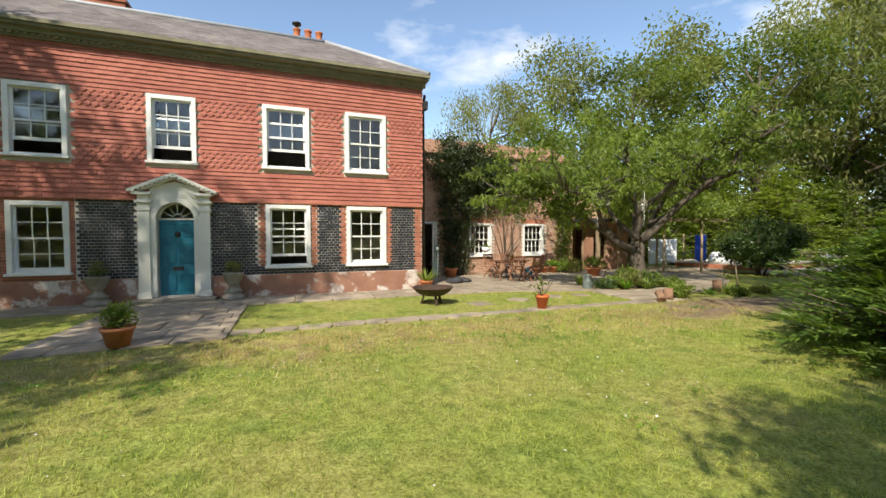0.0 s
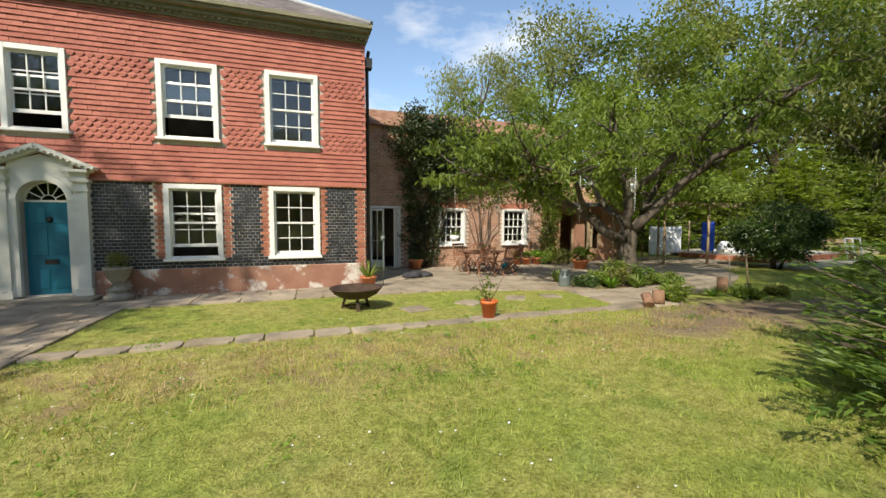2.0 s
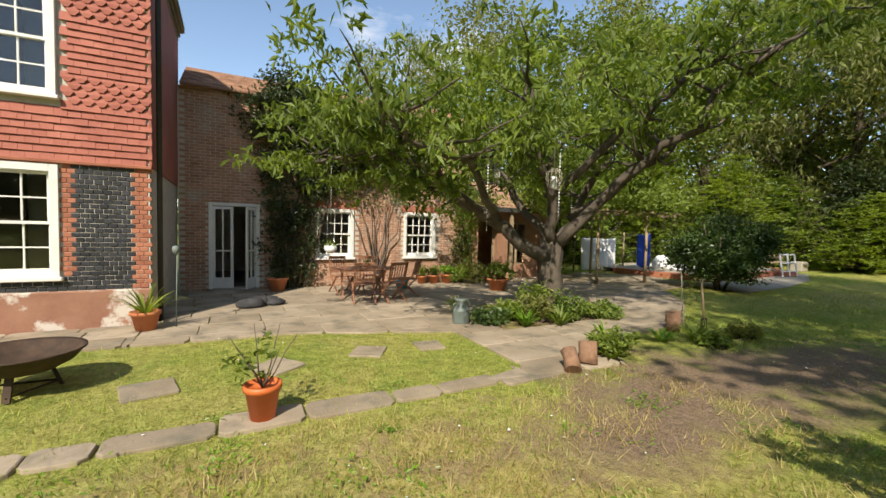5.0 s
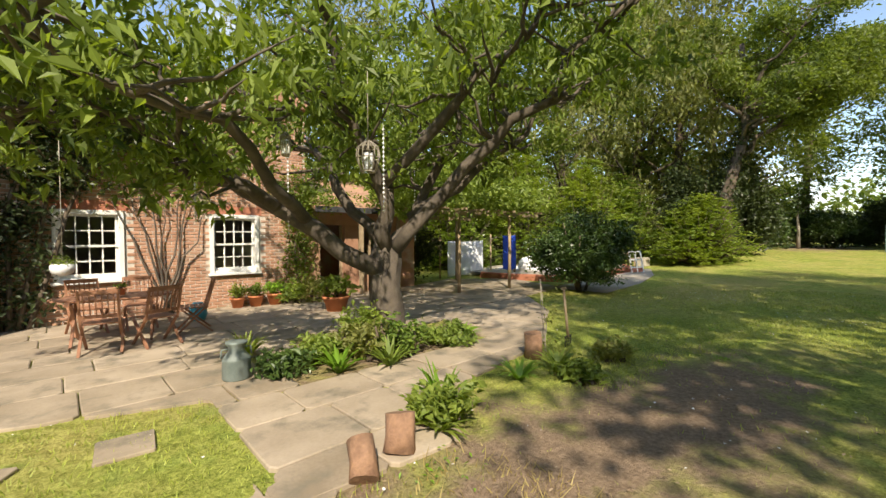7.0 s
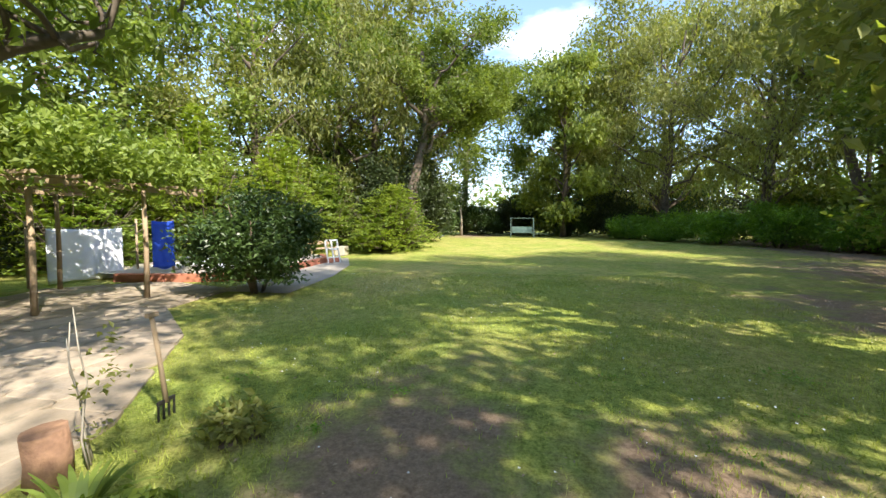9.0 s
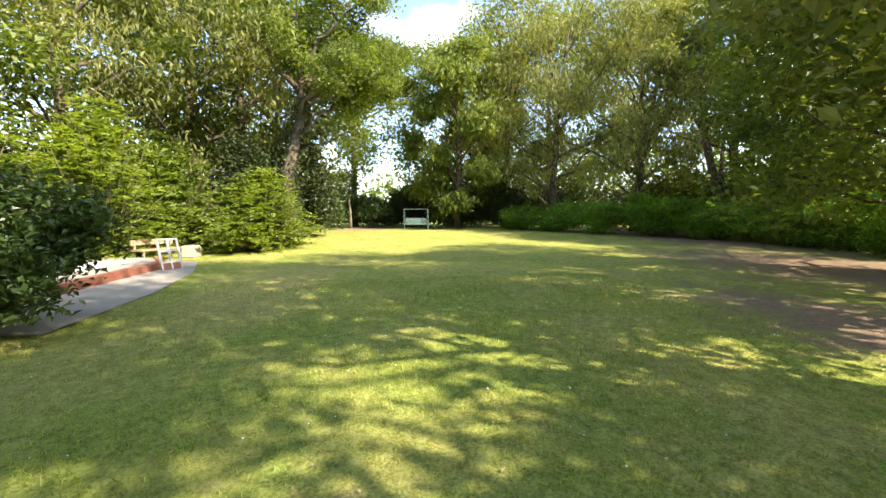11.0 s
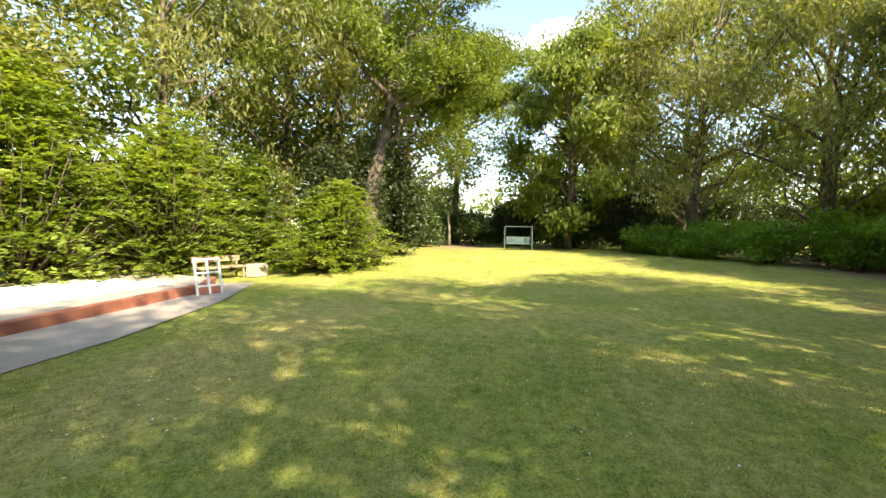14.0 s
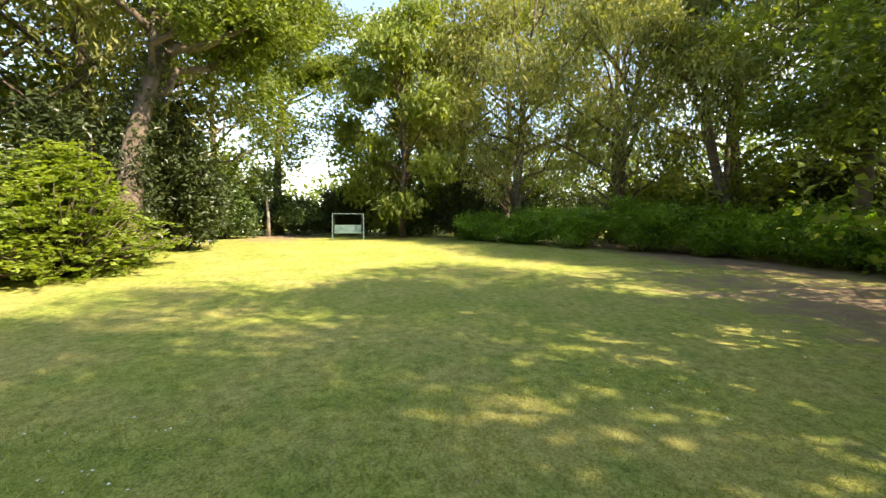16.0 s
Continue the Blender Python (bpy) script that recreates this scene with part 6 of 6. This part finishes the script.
for x, y, zt, zb in ((9.9, 11.2, 3.4, 1.7), (10.7, 10.0, 3.4, 2.0), (9.0, 12.4, 3.5, 1.9), (12.3, 11.3, 2.9, 1.6)):
    beads(x, y, zt, zb)
hp = base("hanging_pot", 7.55, 14.9, 1.05, label="white round hanging pot with a trailing plant", category="hanging pot")
Shape().lathe([(0.05, 0), (0.14, 0.05), (0.17, 0.13), (0.15, 0.2), (0.12, 0.2)], 18).done("pot", M_SHEET, hp)
Shape().tube([(0, 0.0, 0.2), (0, 0, 2.3)], [0.006, 0.006], 5).done("cord", M_WICKER, hp)
foliage("leaves", [(0, 0, 0.24, 0.14, 0.14, 0.08)], 40, 5, 0.03, 0.05, L_TREE, hp, 5)

# ---- border round the tree ----
def clump(name, x, y, n, length, width, reach, leaf, seed, label, group=""):
    c = base(name, x, y, 0.0, label=label, category="plant", group=group)
    arching(c, random.Random(seed), n, length, width, reach, 0.0, leaf)
    return c


for i, (x, y, n, ln, leaf) in enumerate(((9.35, 11.4, 60, 0.42, L_LIME), (10.0, 10.0, 40, 0.4, L_LAUREL), (10.6, 9.75, 40, 0.42, L_FEATHER), (12.3, 10.1, 40, 0.3, L_LAUREL), (9.85, 8.0, 30, 0.3, L_LIME), (10.2, 8.35, 40, 0.5, L_LAUREL), (12.0, 8.15, 36, 0.35, L_FEATHER), (11.4, 8.3, 26, 0.3, L_LAUREL), (13.0, 7.9, 30, 0.3, L_FEATHER))):
    clump("border_plant", x, y, n, ln, 0.05, 0.22, leaf, 200 + i, "clump of strappy border leaves by the paving", "border plants")
for i, (x, y, r, h, leaf) in enumerate(((9.95, 10.55, 0.36, 0.42, L_FEATHER), (10.5, 10.3, 0.42, 0.6, L_OLIVE), (11.0, 10.1, 0.4, 0.65, L_YEW), (10.75, 10.75, 0.35, 0.75, L_FEATHER), (9.45, 10.35, 0.3, 0.32, L_DARK), (11.9, 10.0, 0.4, 0.35, L_FEATHER), (9.95, 8.1, 0.3, 0.42, L_LIME), (13.0, 7.9, 0.22, 0.25, L_OLIVE), (11.9, 7.8, 0.22, 0.2, L_TREE), (11.8, 15.6, 0.35, 0.7, L_TREE), (12.4, 15.4, 0.4, 0.8, L_OLIVE))):
    bush("border_shrub", x, y, r, r, h, leaf, 110, 7, 0.10, 220 + i, "low leafy border perennial beside the paving", 0.06, group="border shrubs", stems=3)
sp = base("foxglove", 12.55, 8.6, 0.0, label="tall thin seed stalks rising from the border", category="plant")
s = Shape()
for i in range(3):
    s.tube(limb_path((0.05 * i - 0.1, 0.04 * (i % 3), -0.01), (0.09 * i - 0.2, 0.08 * (i % 3), 0.9 + 0.08 * i), random.Random(i), 0.04, 4), [0.008, 0.007, 0.006, 0.005, 0.003], 5)
s.done("stalks", M_WICKER, sp)
foliage("leaves", [(0, 0, 0.5, 0.12, 0.12, 0.45)], 22, 4, 0.04, 0.06, L_OLIVE, sp, 4)


def log(x, y, r, h, rx, ry, rz, seed, label):
    rnd = random.Random(seed)
    g_ = base("log", x, y, 0.0, label=label, category="log", group="cut logs")
    s = Shape()
    s.tube([(0, 0, -0.02), (0.01, 0, h * 0.4), (0, 0.01, h)], [r * 1.06, r, r * 0.96], 14, 0.08, rnd)
    o = s.done("bark", M_LOG, g_)
    o.rotation_euler = (radians(rx), radians(ry), radians(rz))
    o.location = (0, 0, r * abs(math.sin(radians(max(abs(rx), abs(ry))))) * 0.9)
    return g_


log(8.95, 7.78, 0.10, 0.26, -38, 25, 0, 1, "short sawn log leaning at the paving's edge")
log(9.38, 7.95, 0.12, 0.27, -12, 14, 0, 2, "short sawn log standing at the paving's edge")
log(12.3, 8.72, 0.12, 0.33, 2, -3, 0, 3, "upright sawn log stump beside the path")
fk = base("garden_fork", 13.2, 8.7, 0, label="garden fork with a wooden handle stuck in the lawn", category="garden fork")
Shape().tube([(0, 0, 0.12), (-0.03, 0.02, 0.5), (-0.08, 0.03, 0.86)], [0.022, 0.02, 0.02], 8).bar((-0.13, 0.03, 0.88), (-0.03, 0.03, 0.88), 0.035, 0.035).done("handle", M_WOOD, fk)
s = Shape().box(-0.09, -0.008, 0.12, 0.09, 0.008, 0.15)
for i in range(4):
    s.box(-0.09 + i * 0.055, -0.006, -0.05, -0.075 + i * 0.055, 0.006, 0.12)
s.done("tines", M_IRON, fk)
tk = base("torch_stake", 4.45, 12.15, 0.0, label="thin metal garden torch beside the agapanthus pot", category="torch")
Shape().tube([(0, 0, 0), (0.02, 0, 1.25)], [0.012, 0.01], 6).lathe([(0.01, 1.2), (0.06, 1.28), (0.05, 1.34), (0.01, 1.36)], 10).done("stake", M_GREYGREEN, tk)
for i, (x, y, w, d) in enumerate(((4.5, 9.2, 0.6, 0.5), (5.75, 9.45, 0.6, 0.5), (6.95, 9.6, 0.55, 0.45), (7.85, 9.55, 0.5, 0.4))):
    o = new("stepping_stone", flag_meshes[i])
    o.matrix_world = pose(x, y, -0.006, 0, 0, 24 * i + 12) @ Matrix.Diagonal((w * 0.85, d, 1, 1))
    tagged(o, "flat stepping stone sunk in the grass strip", "stone", "stepping stones")

# ---- grass blades and daisies on the lawn near the walk ----
rs = np.random.RandomState(77)
N = 170000
p = np.column_stack([rs.uniform(-5, 24, N), rs.uniform(0.2, 12, N)])
lx = np.interp(p[:, 0], [-5, 0, 4.2, 7, 10.8, 14, 19.7, 24], [0, 0, 3.3, 5.2, 6.0, 5.8, 4.2, 3.0])
dist = np.abs(p[:, 1] - lx)
keep = rs.uniform(0, 1, N) < np.clip(1.25 - dist / 7.5, 0.10, 1)
keep &= np.array([not any(inside(a, b, poly) for poly in PAVED) for a, b in p])
for bx, by, rx, ry in ((12.6, 6.1, 2.8, 1.2), (10.2, 6.9, 2.0, 0.9), (8.6, 6.2, 1.1, 0.6), (11.0, 10.6, 2.0, 1.2)):
    keep &= (((p[:, 0] - bx) / rx) ** 2 + ((p[:, 1] - by) / ry) ** 2 > 1) | (rs.uniform(0, 1, N) < 0.06)
p = p[keep]
n = len(p)
ang = rs.uniform(0, 6.283, n)
rough_ = np.clip(1 - np.abs(p[:, 1] - 6.6) / 1.6, 0, 1) * (p[:, 0] < 9)
hgt = rs.uniform(0.015, 0.045, n) * (1 + 0.5 * np.sin(p[:, 0] * 2.1) * np.sin(p[:, 1] * 1.7)) * (1 + 1.1 * rough_ * rs.uniform(0, 1, n))
wid = rs.uniform(0.003, 0.006, n)
leanx, leany = rs.normal(0, 0.02, n), rs.normal(0, 0.02, n)
v = np.zeros((n, 3, 3))
v[:, 0] = np.column_stack([p[:, 0] - np.cos(ang) * wid, p[:, 1] - np.sin(ang) * wid, np.full(n, -0.012)])
v[:, 1] = np.column_stack([p[:, 0] + np.cos(ang) * wid, p[:, 1] + np.sin(ang) * wid, np.full(n, -0.012)])
v[:, 2] = np.column_stack([p[:, 0] + leanx, p[:, 1] + leany, hgt])
tagged(new("lawn_grass", mesh_np("lawn_grass", v.reshape(-1, 3), np.arange(3 * n).reshape(n, 3), L_GRASS)), "short mown grass blades mixed green and straw", "grass", kind="stuff")
N = 16000
p = np.column_stack([rs.uniform(-4, 10, N), rs.normal(6.6, 0.75, N)])
p = p[(np.sin(p[:, 0] * 3.1 + 2 * np.sin(p[:, 1] * 2.3)) * np.sin(p[:, 1] * 4.7 + p[:, 0]) + rs.normal(0, 0.4, N)) > 0.1]
p = p[[not any(inside(a, b, poly) for poly in PAVED) and not 7.75 < b < 8.2 for a, b in p]]
n = len(p)
ang = rs.uniform(0, 6.283, n)
v = np.zeros((n, 3, 3))
v[:, 0] = np.column_stack([p[:, 0] - np.cos(ang) * 0.005, p[:, 1] - np.sin(ang) * 0.005, np.full(n, -0.012)])
v[:, 1] = np.column_stack([p[:, 0] + np.cos(ang) * 0.005, p[:, 1] + np.sin(ang) * 0.005, np.full(n, -0.012)])
v[:, 2] = np.column_stack([p[:, 0] + rs.normal(0, 0.05, n), p[:, 1] + rs.normal(0, 0.05, n), rs.uniform(0.02, 0.1, n)])
tagged(new("dry_grass", mesh_np("dry_grass", v.reshape(-1, 3), np.arange(3 * n).reshape(n, 3), L_STRAW)), "long straw-coloured dry grass tufts along the edging stones", "grass", kind="stuff")
N = 2600
c = np.column_stack([rs.uniform(-3, 24, N), rs.uniform(0.5, 11, N), np.full(N, 0.035)])
w = np.sin(c[:, 0] * 1.1 + 1) * np.sin(c[:, 1] * 1.3) + rs.normal(0, 0.35, N)
c = c[(w > 0.35)]
c = c[[not any(inside(a, b, poly) for poly in PAVED) for a, b, _ in c]]
v, q = leaves(c, 0.022, rs, 3.0, 0, 1.0)
tagged(new("daisies", mesh_np("daisies", v, q, L_DAISY)), "tiny white daisies scattered through the lawn", "flowers", kind="stuff")

# broad-leaved weeds and tufts in the rough part of the lawn
rw = random.Random(31)
pts_w = []
for i in range(130):
    x, y = rw.uniform(-3, 10), rw.gauss(6.2, 1.1)
    if i % 3 == 0:
        x, y = rw.uniform(0, 22), rw.uniform(2, 9)
    if any(inside(x, y, poly) for poly in PAVED):
        continue
    k = rw.randrange(14, 40)
    r = rw.uniform(0.05, 0.16)
    pts_w += [(x + rw.gauss(0, r), y + rw.gauss(0, r), rw.uniform(0.01, 0.05)) for _ in range(k)]
v, q = leaves(np.array(pts_w), 0.045, rs, 0.8, 0, 0.4)
tagged(new("lawn_weeds", mesh_np("lawn_weeds", v, q, L_LAUREL)), "low broad-leaved weeds and clover in the rough lawn", "weeds", kind="stuff")
N = 900
c = np.column_stack([rs.uniform(9, 24, N), rs.uniform(3, 8.5, N), np.full(N, 0.02)])
v, q = leaves(c, 0.035, rs, 2.0, 0, 0.5)
tagged(new("fallen_leaves", mesh_np("fallen_leaves", v, q, M_WOOD)), "dry fallen leaves and twigs on soil and lawn", "leaf litter", kind="stuff")
